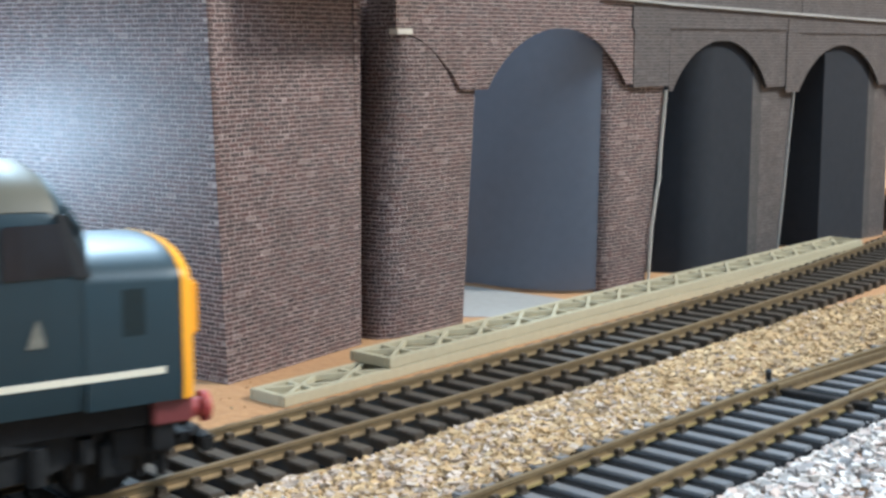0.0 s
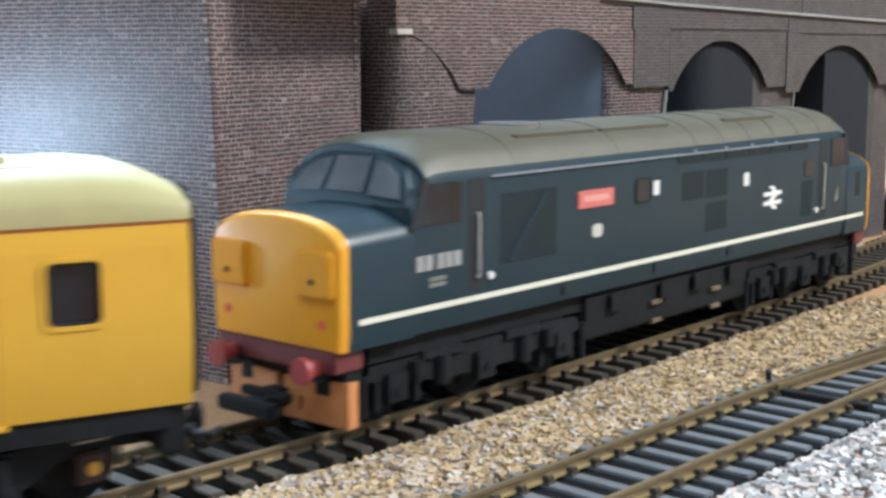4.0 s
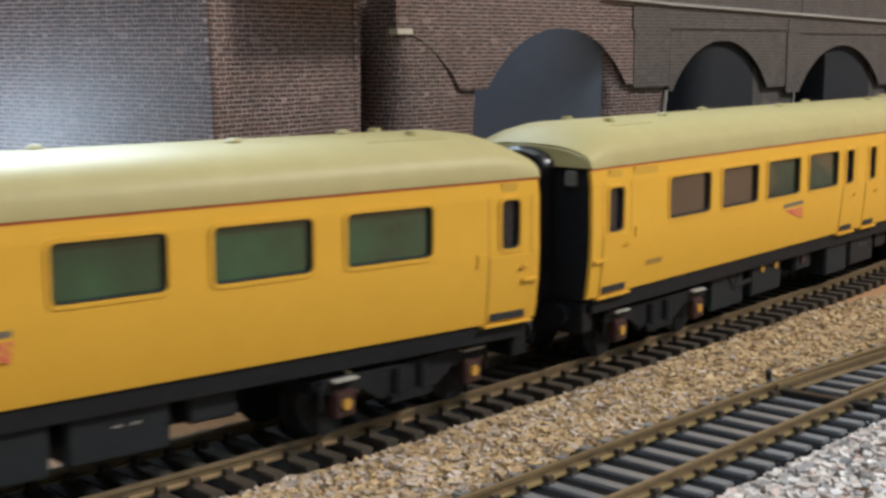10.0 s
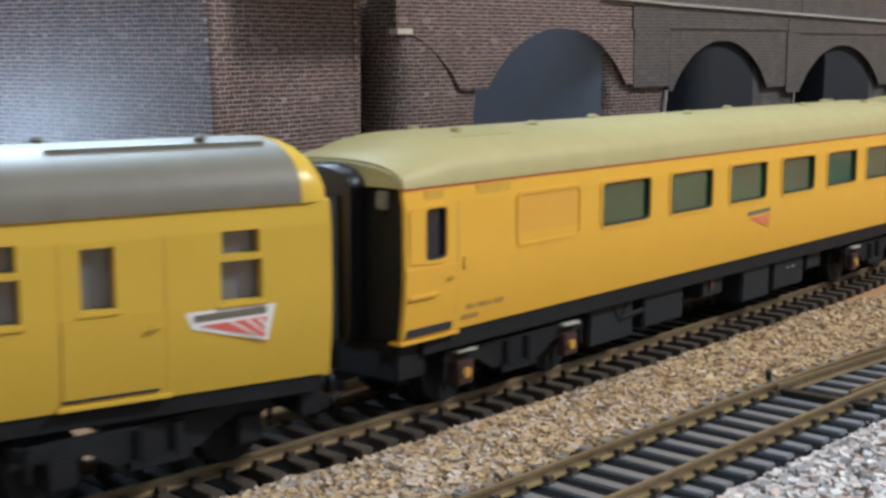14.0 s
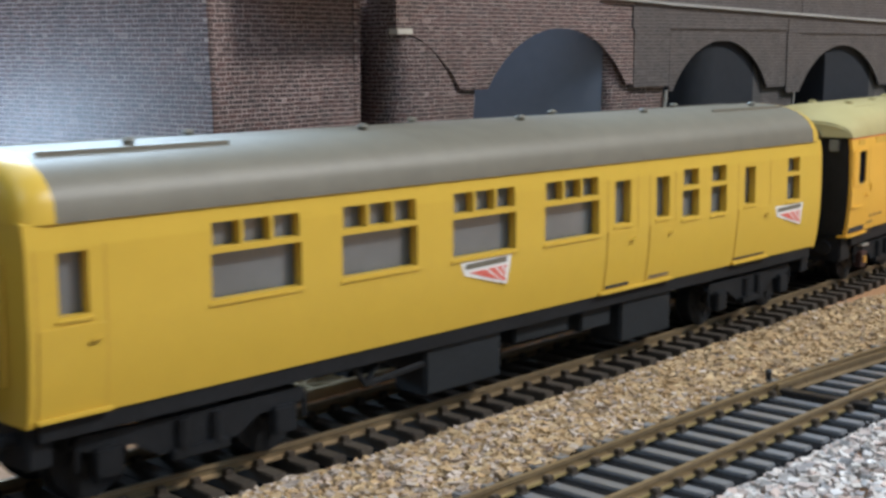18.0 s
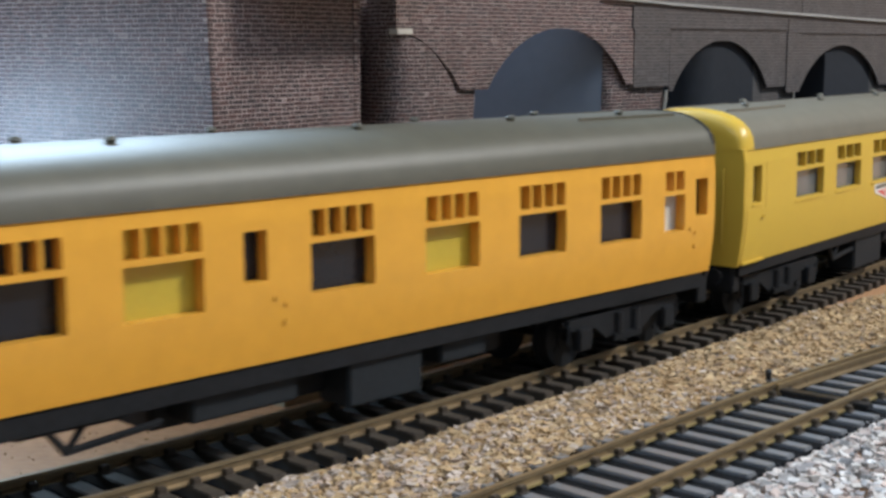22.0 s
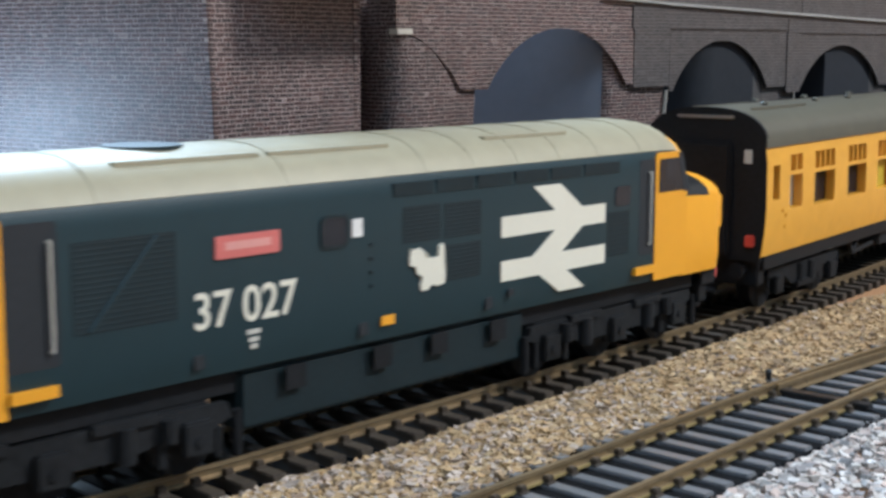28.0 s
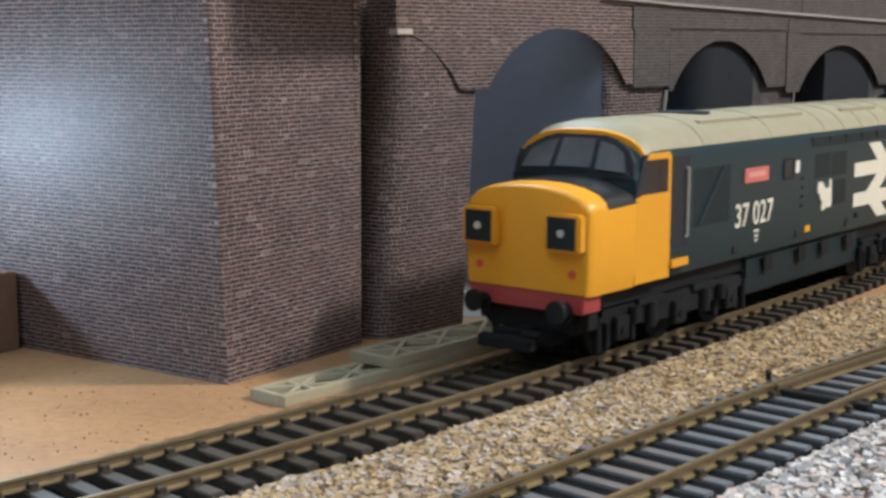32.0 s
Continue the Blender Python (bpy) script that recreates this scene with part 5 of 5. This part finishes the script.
def nose_loops(u_front, u_back, stop=None, grow=0.0):
    """Sections of the nose in front of the cab, from its rounded front back to the windscreen."""
    s = 1 if u_front > u_back else -1
    full = abs(u_front - u_back)
    loops = []
    for d, k, drop in ((0.0, 0.92, 1.9), (0.3, 0.955, 1.0), (1.0, 0.975, 0.4), (2.4, 0.985, 0.0), (5.0, 0.99, -0.1), (full, 1.0, -0.9)):
        if stop and d > stop:
            continue
        u = u_front - s * d
        half = 17.84 * k + grow
        low, side_top, crown = 17.4 + max(drop, 0) * 0.2, 36.4 - drop * 0.8 + grow, 42.2 - drop * 0.7 + grow
        pts = [(-half + 0.4, low), (-half, 21), (-half, side_top)]
        for i in range(1, 10):
            a = math.pi - math.pi * i / 10
            pts.append((half * math.copysign(abs(math.cos(a)) ** 0.85, math.cos(a)), side_top + (crown - side_top) * math.sin(a)))
        pts += [(half, side_top), (half, 21), (half - 0.4, low)]
        loops.append([(u, y, z) for y, z in pts])
    return loops


def nose_bm(u_front, u_back, stop=None, grow=0.0):
    return loft(bmesh.new(), nose_loops(u_front, u_back, stop, grow))


def nose_top_bm(u_front, u_back, u_from):
    """The dark anti-glare sheet on top of the nose."""
    loops = nose_loops(u_front, u_back)
    a, b = loops[-2], loops[-1]
    out = []
    for u in (u_from, u_back):
        f = (u - a[0][0]) / (b[0][0] - a[0][0])
        sec = [tuple(p[k] + (q[k] - p[k]) * f for k in range(3)) for p, q in zip(a, b)][2:-2]
        out.append([(x, y * 1.004, z + 0.16) for x, y, z in sec] + [(x, y * 0.97, z - 0.4) for x, y, z in reversed(sec)])
    return loft(bmesh.new(), out)


def locomotive(name, label, roof_mat, roof_label, scheme):
    car = tagged(empty(name), label, "locomotive", group="train vehicles")
    big = scheme == "large"
    paint = M_BLUE if big else M_BLUE_BRIGHT
    stations = [(-99.4, 45.0), (-94.6, 53.6), (-92.5, 55.2), (-87, 55.8), (87, 55.8), (92.5, 55.2), (94.6, 53.6), (99.4, 45.0)]
    bm = loft(bmesh.new(), [loco_section(u, t) for u, t in stations])
    part("body", bm, paint, car, "dark blue body", smooth=35)
    # roof panel, a shade proud of the body
    rl = []
    for u, t in stations[1:-1]:
        sec = [p for p in loco_section(u, t) if p[2] > 46.8]
        rl.append([(u, y * 1.006, z + 0.15) for _, y, z in sec] + [(u, y * 0.97, z - 0.5) for _, y, z in reversed(sec)])
    part("roof", loft(bmesh.new(), rl), roof_mat, car, roof_label, smooth=35)
    for u0, u1 in ((-60, -30), (-28, 2), (30, 58)):
        for y in (-9, 9):
            part("roof_panel", boxed(u0, u1, y - 3.5, y + 3.5, 53.6, 54.6, 0.2), roof_mat, car)
    for u in (-66, -27, 8, 22, 36, 50, 64, 78):
        a, b = [[p for p in loco_section(x, 55.8) if p[2] > 47.2] for x in (u - 0.5, u + 0.5)]
        bm = loft(bmesh.new(), [[(x, y * 1.008, z + 0.3) for x, y, z in sec] + [(x, y * 0.97, z - 0.4) for x, y, z in reversed(sec)] for sec in (a, b)])
        part("roof_rib", bm, roof_mat, car, smooth=35)
    bm = bmesh.new()
    rod(bm, (-46, 0, 55.4), (-46, 0, 56.2), 7.0, 32)
    part("fan_grille", bm, M_GRILLE if big else M_STEEL, car, "round roof fan opening")
    for s in (-1, 1):
        uf, ub = s * 118.6, s * 98.5
        nose_mat = M_NOSE if big else paint
        nose = part("nose", nose_bm(uf, ub), nose_mat, car, "yellow nose" if big else "dark blue nose", smooth=35)
        if big:
            part("nose_top", nose_top_bm(uf, ub, s * 111.0), M_NOSE_TOP, nose, "satin black nose top", smooth=35)
        else:
            bm = nose_bm(s * 118.8, ub, stop=2.5, grow=0.2)
            part("warning_panel", bm, M_NOSE, nose, "yellow warning end", smooth=35)
        for y in (-11.7, 11.7):
            a, b = sorted((s * 115.0, s * (121.2 if big else 120.2)))
            hb = part("headcode_box", boxed(a, b, y - 4.8, y + 4.8, 27.4, 36.2, 0.5), M_NOSE, nose, "yellow headlight box")
            a, b = sorted((s * 119.9, s * 121.4))
            if big:
                part("lamp_panel", boxed(a, b, y - 3.8, y + 3.8, 28.2, 35.5), M_GRILLE, hb, "black lamp panel")
                part("lamp_lens", rod(bmesh.new(), (s * 120.4, y, 31.9), (s * 121.8, y, 31.9), 0.9, 12), M_FROST, hb, "pale lamp lens")
            else:
                part("marker_lamp", rod(bmesh.new(), (s * 119.6, y, 30.4), (s * 120.5, y, 30.4), 0.6, 10), M_INSIDE, hb, "small dark marker lamp")
            bm = bmesh.new()
            rod(bm, (s * 117.4, y * 1.12, 22.4), (s * 118.9, y * 1.12, 22.4), 0.95, 14)
            part("tail_lamp", bm, M_LAMP_RED, nose, "round red tail lamp")
            bm, bz = bmesh.new(), 15.4 if big and s > 0 else 14.2
            rod(bm, (s * 117, y, bz), (s * 122.2, y, bz), 1.6, 12)
            rod(bm, (s * 122.2, y, bz), (s * 123.4, y, bz), 2.6, 20)
            # Red buffers; black at the rear end, where the colour stands for shade.
            part("buffer", bm, M_BLACK if big and s < 0 else M_RED, car, "round buffer")
        a, b = sorted((s * 111, s * 118.8))
        part("buffer_beam", boxed(a, b, -16.2, 16.2, 13.2, 17.6, 0.4), (M_RED if s < 0 else M_BLACK) if big else M_RED_SHADE, car, "black buffer beam" if big and s > 0 else "dark red buffer beam")
        part("draw_gear", block(boxed(min(s * 104, s * 116.5), max(s * 104, s * 116.5), -13, 13, 7.5, 13.3, 0.8), min(s * 108, s * 117), max(s * 108, s * 117), -6, 6, 4.0, 8.0, 0.6), M_BLACK, car, "black draw gear and pipes")
        if not big and s < 0:
            bm = bmesh.new()
            for y in (-1, 1):
                loft(bm, [[(s * 117.5, y * 1.0, 3.0), (s * 117.5, y * 1.0, 11.0), (s * 114, y * 1.0, 11.0), (s * 114, y * 1.0, 3.0)],
                          [(s * 115.5, y * 16.5, 2.4), (s * 115.5, y * 16.5, 11.2), (s * 113, y * 16.5, 11.2), (s * 113, y * 16.5, 2.4)]])
            part("snowplough", bm, M_PLOUGH, car, "orange-yellow snowplough")
        coupling(car, s * 116, s)
        bm = boxed(min(s * 112, s * 125), max(s * 112, s * 125), -2.6, 2.6, 5.2, 7.2, 0.3)
        block(bm, min(s * 124, s * 127), max(s * 124, s * 127), -7.5, 7.5, 4.8, 7.6, 0.4)
        part("coupling_bar", bm, M_BLACK, car, "wide black coupling bar")
        # windscreen: three panes in a black surround on the sloping cab front
        def on_front(z, out=0.0):
            return s * (float(np.interp(z, (42.0, 45.0, 53.6), (99.7, 99.55, 94.85))) + out)
        pts = [(-17.0, 42.6), (17.0, 42.6), (16.8, 46.4), (14.6, 49.2), (10.5, 51.5), (5, 52.9), (-5, 52.9), (-10.5, 51.5), (-14.6, 49.2), (-16.8, 46.4)]
        bm = loft(bmesh.new(), [[(on_front(z, o), y, z) for y, z in pts] for o in (-0.8, 0.12)])
        scr = part("windscreen_surround", bm, M_INSIDE if big else paint, car, "dark surround of the windscreen", smooth=0)
        for q in ([(-14.9, 44.2), (-6.6, 44.6), (-6.0, 51.2), (-9.6, 50.4), (-13.2, 48.4)], [(-5.0, 44.9), (5.0, 44.9), (4.6, 51.6), (-4.6, 51.6)], [(14.9, 44.2), (6.6, 44.6), (6.0, 51.2), (9.6, 50.4), (13.2, 48.4)]):
            bm = loft(bmesh.new(), [[(on_front(z, o), y, z) for y, z in q] for o in (-0.4, 0.3)])
            part("windscreen", bm, M_SCREEN, scr, "grey windscreen pane", smooth=0)
        # cab front surround
        rim = M_NOSE if big else paint
        sec0, sec1 = loco_section(s * 94.5, 54.0), loco_section(s * 95.6, 53.2)
        pick = [i for i, p in enumerate(sec0) if p[2] > 46.6]
        bm = loft(bmesh.new(), [[sec0[i] for i in pick] + [(sec0[i][0], sec0[i][1] * 0.94, sec0[i][2] - 1.0) for i in reversed(pick)],
                                [(sec1[i][0], sec1[i][1] * 1.012, sec1[i][2] + 0.35) for i in pick] + [(sec1[i][0], sec1[i][1] * 0.94, sec1[i][2] - 1.0) for i in reversed(pick)]])
        part("cab_brow", bm, rim, car, "cab roof edge", smooth=35)
        for side in (-1, 1):
            # cab side: window, door, handrails
            a, b = sorted((s * 83.2, s * 99.3))
            if big:
                plate_at(car, "cab_panel", a, b, 17.8, 38.4, side, M_NOSE, 0.14, "yellow cab side")
                q = [(83.2, 38.4), (98.0, 38.4), (95.4, 48.4), (84.2, 48.4), (83.2, 47.4)]
                part("cab_window_frame", outline([(s * a, b) for a, b in q], side * 17.4, side * 0.43), M_NOSE, car, "yellow window surround", smooth=0)
            q = [(84.8, 38.9), (97.6, 38.9), (94.9, 46.9), (85.4, 46.9), (84.8, 46.3)]
            part("cab_window", outline([(s * a, b) for a, b in q], side * 17.4, side * 0.52), M_CAB_GLASS, car, "cab side window", smooth=0)
            q = [(97.3, 38.5), (100.0, 38.5), (96.0, 48.2), (94.2, 48.2)]
            part("window_pillar", outline([(s * a, b) for a, b in q], side * 17.3, side * 0.66), M_INSIDE, car, "dark window pillar", smooth=0)
            q = [(84.8, 38.9), (88.2, 38.9), (88.2, 46.9), (85.4, 46.9), (84.8, 46.3)]
            part("quarter_light", outline([(s * a, b) for a, b in q], side * 17.4, side * 0.57), M_GLASS_DARK, car, "dark sliding part of the window", smooth=0)
            a, b = (sorted((s * 74.0, s * 83.0)) if s < 0 else (77.0, 83.0)) if big else sorted((s * 77.0, s * 82.4))
            # Plate lies almost flush; the shade of the recess is in its colour.
            plate_at(car, "cab_door", a, b, 24.5, 47.0, side, M_INSIDE, 0.06, "flat cab door plate, dark to stand for its recess", r=0.8)
            bm = bmesh.new()
            u = (-75.6 if s < 0 else 80.6) if big else s * 79.6
            y = side * 18.5
            low, high = (27, 44) if big else (27, 40)
            rod(bm, (u, y, low), (u, y, high), 0.24, 6)
            for z in (low, high):
                rod(bm, (u, side * 17.6, z), (u, y, z), 0.24, 6)
            part("handrail", bm, M_FROST, car, "white handrail")
            if big:
                a, b = sorted((s * 75.0, s * 83.0))
                plate_at(car, "cab_step", a, b, 20.0, 21.8, side, M_NOSE, 0.9, "yellow cab step")
            else:
                bm = bmesh.new()
                rod(bm, (s * 75.4, side * 17.7, 26.8), (s * 75.4, side * 18.4, 26.8), 0.8, 8)
                part("door_kick", bm, M_WHITE, car, "small white fitting")
    for side in (-1, 1):
        grille(car, -71.7, -52.2, 28.6, 43.3, side, 11)
        bm = bmesh.new()
        y = side * 18.0
        rod(bm, (-69, y, 29), (-56, y, 43), 0.3, 6)
        part("grille_strut", bm, paint, car)
        plate_at(car, "nameplate", -44.4, -30.4, 37.6, 41.5, side, M_PLATE, 0.35, "red nameplate with unreadable lettering", r=0.4)
        plate_at(car, "nameplate_lettering", -42.4, -32.4, 39.0, 40.4, side, M_PLATE_PALE, 0.40, "pale bar of lettering")
        plate_at(car, "body_window", -20.2, -14.4, 37.2, 42.2, side, M_CAB_GLASS, 0.2, "small dark window", r=0.9)
        part("body_window_frame", ring(-20.2, -14.4, 37.2, 42.2, 0.9, 0.6, side * 17.5, side * 0.5), M_GRILLE, car)
        plate_at(car, "notice", -12.8, -10.2, 38.2, 41.6, side, M_WHITE, 0.12, "small white notice")
        for a, b, c, d in ((0.5, 11.2, 35.6, 42.7), (12.2, 23.2, 35.4, 42.5), (12.4, 23.2, 26.8, 34.1)):
            grille(car, a, b, c, d, side, 6)
        for k in range(6):
            a = -2.0 + k * 12.0
            pts = [(a, 44.8), (a + 11.0, 44.8), (a + 11.0, 47.4), (a, 47.4)]
            part("louvre", outline(pts, side * 17.1, side * 0.75), M_GRILLE, car, smooth=0)
        plate_at(car, "body_window", 67.6, 73.2, 37.0, 41.6, side, M_CAB_GLASS, 0.2, "small dark window", r=0.9)
        grille(car, 66.4, 73.2, 25.6, 35.8, side, 6)
        if big:
            rail_arrows(car, 29.6, 66.0, 20.0, 43.8, side, M_CREAM)
            plate_at(car, "bird_mark", 31.6, 33.4, 21.2, 22.8, side, M_INSIDE, 0.55, "tiny black mark on the pale bar", r=0.5)
            for z in (36.0, 33.4, 30.8, 28.2):
                plate_at(car, "door_hinge", -8.4, -7.6, z, z + 0.7, side, M_GRILLE, 0.25)
            number_text(car, "37 027", -48.8, -26.4, 26.0, 32.4, side, M_CREAM)
            shape = ((0.05, 0.98), (0.12, 0.93), (0.28, 0.97), (0.38, 0.9), (0.42, 0.72), (0.6, 0.7), (0.8, 0.72), (0.82, 0.95), (0.92, 1.0), (0.97, 0.9), (0.93, 0.6), (1.0, 0.3), (0.97, 0.08), (0.75, 0.05),
                     (0.72, 0.12), (0.6, 0.1), (0.5, 0.0), (0.32, 0.0), (0.3, 0.12), (0.36, 0.3), (0.2, 0.4), (0.18, 0.55), (0.02, 0.6), (0.0, 0.75))
            dog = [(2.0 + 10.2 * a, 25.9 + 8.8 * b) for a, b in shape]
            bm = outline(dog, side * 17.4, side * 0.8)
            bmesh.ops.triangulate(bm, faces=[f for f in bm.faces if len(f.verts) > 4])
            part("emblem", bm, M_CREAM, car, "small white animal-shaped emblem", smooth=0)
            for z in (24.2, 22.8, 21.6):
                plate_at(car, "data_bar", -38.0 + (25 - z) * 0.3, -34.6 - (25 - z) * 0.3, z - 0.4, z + 0.4, side, M_FROST, 0.12, "tiny pale data bar")
            plate_at(car, "filler_mark", -5.4, -2.0, 20.5, 22.3, side, M_NOSE, 0.3, "small yellow mark")
        else:
            rail_arrows(car, 43.4, 53.8, 29.4, 35.8, side, M_WHITE)
            for a, b in ((-113.8, 0.0), (0.0, 113.0)):
                plate_at(car, "waist_line", a, b, 22.1, 23.2, side, M_CREAM, 0.14, "cream line along the body")
            for s in (-1, 1):
                y = side * 17.75
                bm = outline([(s * 90 - 1.6, 28.4), (s * 90 + 1.6, 28.4), (s * 90 + 1.2, 30.6), (s * 90 + 0.4, 32.8), (s * 90 - 0.6, 31.0)], y, side * 0.15)
                if s > 0:
                    part("cab_emblem", bm, M_EMBLEM, car, "small grey emblem on the cab side", smooth=0)
                else:
                    bm.free()
                a, b = 101.0, 109.5
                if s > 0:
                    plate_at(car, "nose_grille", a, b, 28.6, 36.0, side, M_GRILLE, 0.06, "dark nose grille")
            for u in (6.6, 22.2, 36.3, 50.1):
                plate_at(car, "lifting_lug", u - 0.6, u + 0.6, 47.0, 48.0, side, M_SEAT, 0.02, "small pale roof lug", deep=1.2)
            plate_at(car, "notice", 32.0, 34.8, 37.0, 40.4, side, M_WHITE, 0.12, "small white notice")
            plate_at(car, "gutter", -75.0, 76.0, 46.9, 47.35, side, M_SEAT, 0.35, "thin pale gutter under the roof", deep=1.0)
            plate_at(car, "emblem", -38.4, -34.4, 30.6, 33.6, side, M_FROST, 0.12, "small white emblem", r=1.2)
            for a, b, z in ((-98.0, -95.9, 31.6), (-95.4, -93.3, 31.6), (-92.0, -89.9, 31.6), (-89.4, -87.3, 31.6), (-86.8, -84.7, 31.6)):
                plate_at(car, "lettering", a, b, z - 1.5, z + 1.5, side, M_COPING, 0.2, "pale bar of a small number")
            for z in (28.2, 27.0):
                plate_at(car, "data_bar", -94.2, -89.2, z - 0.4, z + 0.4, side, M_EMBLEM, 0.15, "tiny grey data bar")
        # lower body: tanks, fillers, steps
        for a, b, z in ((-38, 40, 6.0),):
            bm = bmesh.new()
            y0, y1 = sorted((side * 6, side * 15.6))
            block(bm, a, b, y0, y1, z, 17.0, 0.8)
            part("fuel_tank", bm, M_BLACK if not big else M_GRILLE, car, "dark tank between the bogies")
        if not big:
            for u, z in ((-8, 11.0), (21, 10.5)):
                for dz in (0, 4.6):
                    plate_at(car, "tank_step", u - 2.2, u + 2.2, z - dz, z - dz + 1.0, side, M_STEP, -1.0, "dull brass step", deep=1.6)
        for u in (-26, -4, 12, 30):
            plate_at(car, "access_panel", u - 2.4, u + 2.4, 12.0, 16.4, side, M_BLACK, -0.8, "", deep=1.2)
        for u in (-48, 26, -10):
            plate_at(car, "foot_recess", u - 1.1, u + 1.1, 19.4, 21.8, side, M_INSIDE, 0.05)
    for u in (-74, 74):
        loco_bogie(car, u)
    for o in car.children_recursive:
        for v in o.data.vertices:
            if v.co.x > 0.066 and big:
                v.co.x = float(np.interp(v.co.x, (0.066, 0.0676, 0.0832, 0.1224, 0.140), (0.066, 0.0697, 0.086, 0.1196, 0.137)))
            elif v.co.x > 0.083:
                v.co.x = 0.083 + (v.co.x - 0.083) * 0.87
    part("underframe", boxed(-108, 108, -14.5, 14.5, 13.2, 18.2), M_BLACK, car)
    return car


# ---- when each vehicle is where ----
TIMES = [(0, -501.5), (0.5, -472.1), (1, -440.5), (2, -374.7), (3, -307.0), (3.5, -272.6), (5.5, -137.4), (6, -105.0), (7, -41.4), (8, 18.2), (9, 74.2), (10, 130.6),
         (11, 187.7), (12, 245.5), (13, 301.4), (14, 354.7), (14.5, 380.3), (16.5, 478.1), (17, 503.2), (18, 551.7), (19, 600.9), (20, 653.4), (21, 706.2), (22, 758.2),
         (23, 808.6), (24, 856.6), (25, 901.6), (25.5, 924.7), (27.5, 1018.3), (28, 1042.6), (29, 1090.3), (30, 1133.8), (31, 1176.0), (32, 1217.5)]


def travelled(t):
    """How far the train has come by t seconds: a smooth curve through TIMES."""
    ts, ss = [a for a, _ in TIMES], [b for _, b in TIMES]
    i = min(max(int(np.searchsorted(ts, t, side="right")) - 1, 0), len(ts) - 2)
    h = ts[i + 1] - ts[i]
    slope = lambda k: (ss[k + 1] - ss[k]) / (ts[k + 1] - ts[k])
    m0 = slope(i) if i == 0 else (slope(i - 1) + slope(i)) / 2
    m1 = slope(i) if i == len(ts) - 2 else (slope(i) + slope(i + 1)) / 2
    f = (t - ts[i]) / h
    return (2 * f ** 3 - 3 * f * f + 1) * ss[i] + (f ** 3 - 2 * f * f + f) * h * m0 + (3 * f * f - 2 * f ** 3) * ss[i + 1] + (f ** 3 - f * f) * h * m1


def stand(s, base):
    """The pose of a vehicle whose two bogies follow the line."""
    xa, ya, _ = on_line(s - base / 2)
    xb, yb, _ = on_line(s + base / 2)
    return (xa + xb) / 2, (ya + yb) / 2, math.atan2(yb - ya, xb - xa)


def ride(s):
    """The small fall of the line towards the viaduct's far end."""
    return float(np.interp(s, (120, 430), (0.55, -0.55)))


TRAIN = []


def slack(car, t):
    """The last coupling hangs back a little until the train slows."""
    return float(np.interp(t, (24.2, 25.5, 27.5, 29.0), (-4.6, -5.7, -0.8, 0.0))) if car is loco_b else 0.0


def motions():
    for car, offset, base in TRAIN:
        rows = []
        for k in range(129):
            t = k * 0.25
            s = travelled(t) + offset + slack(car, t)
            x, y, h = stand(s, base)
            z0, z1 = ride(s - base / 2), ride(s + base / 2)
            rows.append((t, pose(x * MM, y * MM, (z0 + z1) / 2 * MM, 0, math.degrees((z0 - z1) / base), math.degrees(h))))
        walk(car, rows)
        for b, u in BOGIES:
            if b.parent is not car:
                continue
            rows = []
            for k in range(65):
                t = k * 0.5
                s = travelled(t) + offset + slack(car, t)
                h = stand(s, base)[2]
                rows.append((t, pose(u * MM, 0, 0, 0, 0, math.degrees(on_line(s + u)[2] - h))))
            walk(b, rows)
    steps = [k * 32.0 / 240 for k in range(241)]
    roll = [travelled(t) - travelled(0) for t in steps]
    for w, x, r in WHEELS:
        walk(w, [(t, pose(x * MM, 0, r * MM, 0, math.degrees(d / r), 0)) for t, d in zip(steps, roll)])


setting()
viaduct()
building()
girders()
carton()
peg()
loco_a = locomotive("blue_locomotive", "dark blue diesel locomotive with grey roof and yellow ends", M_ROOF_OLIVE, "dark grey roof", "plain")
coach_one, coach_two, coach_three, coach_four = coaches()
loco_b = locomotive("large_emblem_locomotive", "dark blue diesel locomotive with pale roof and yellow cabs", M_ROOF_STONE, "pale stone roof", "large")
TRAIN += [(loco_a, 560.9, 150), (coach_one, 280.0, 186), (coach_two, 0.0, 186), (coach_three, -281.7, 184), (coach_four, -551.0, 184), (loco_b, -818.9, 150)]
tracks()
stones()
crumbs()
motions()
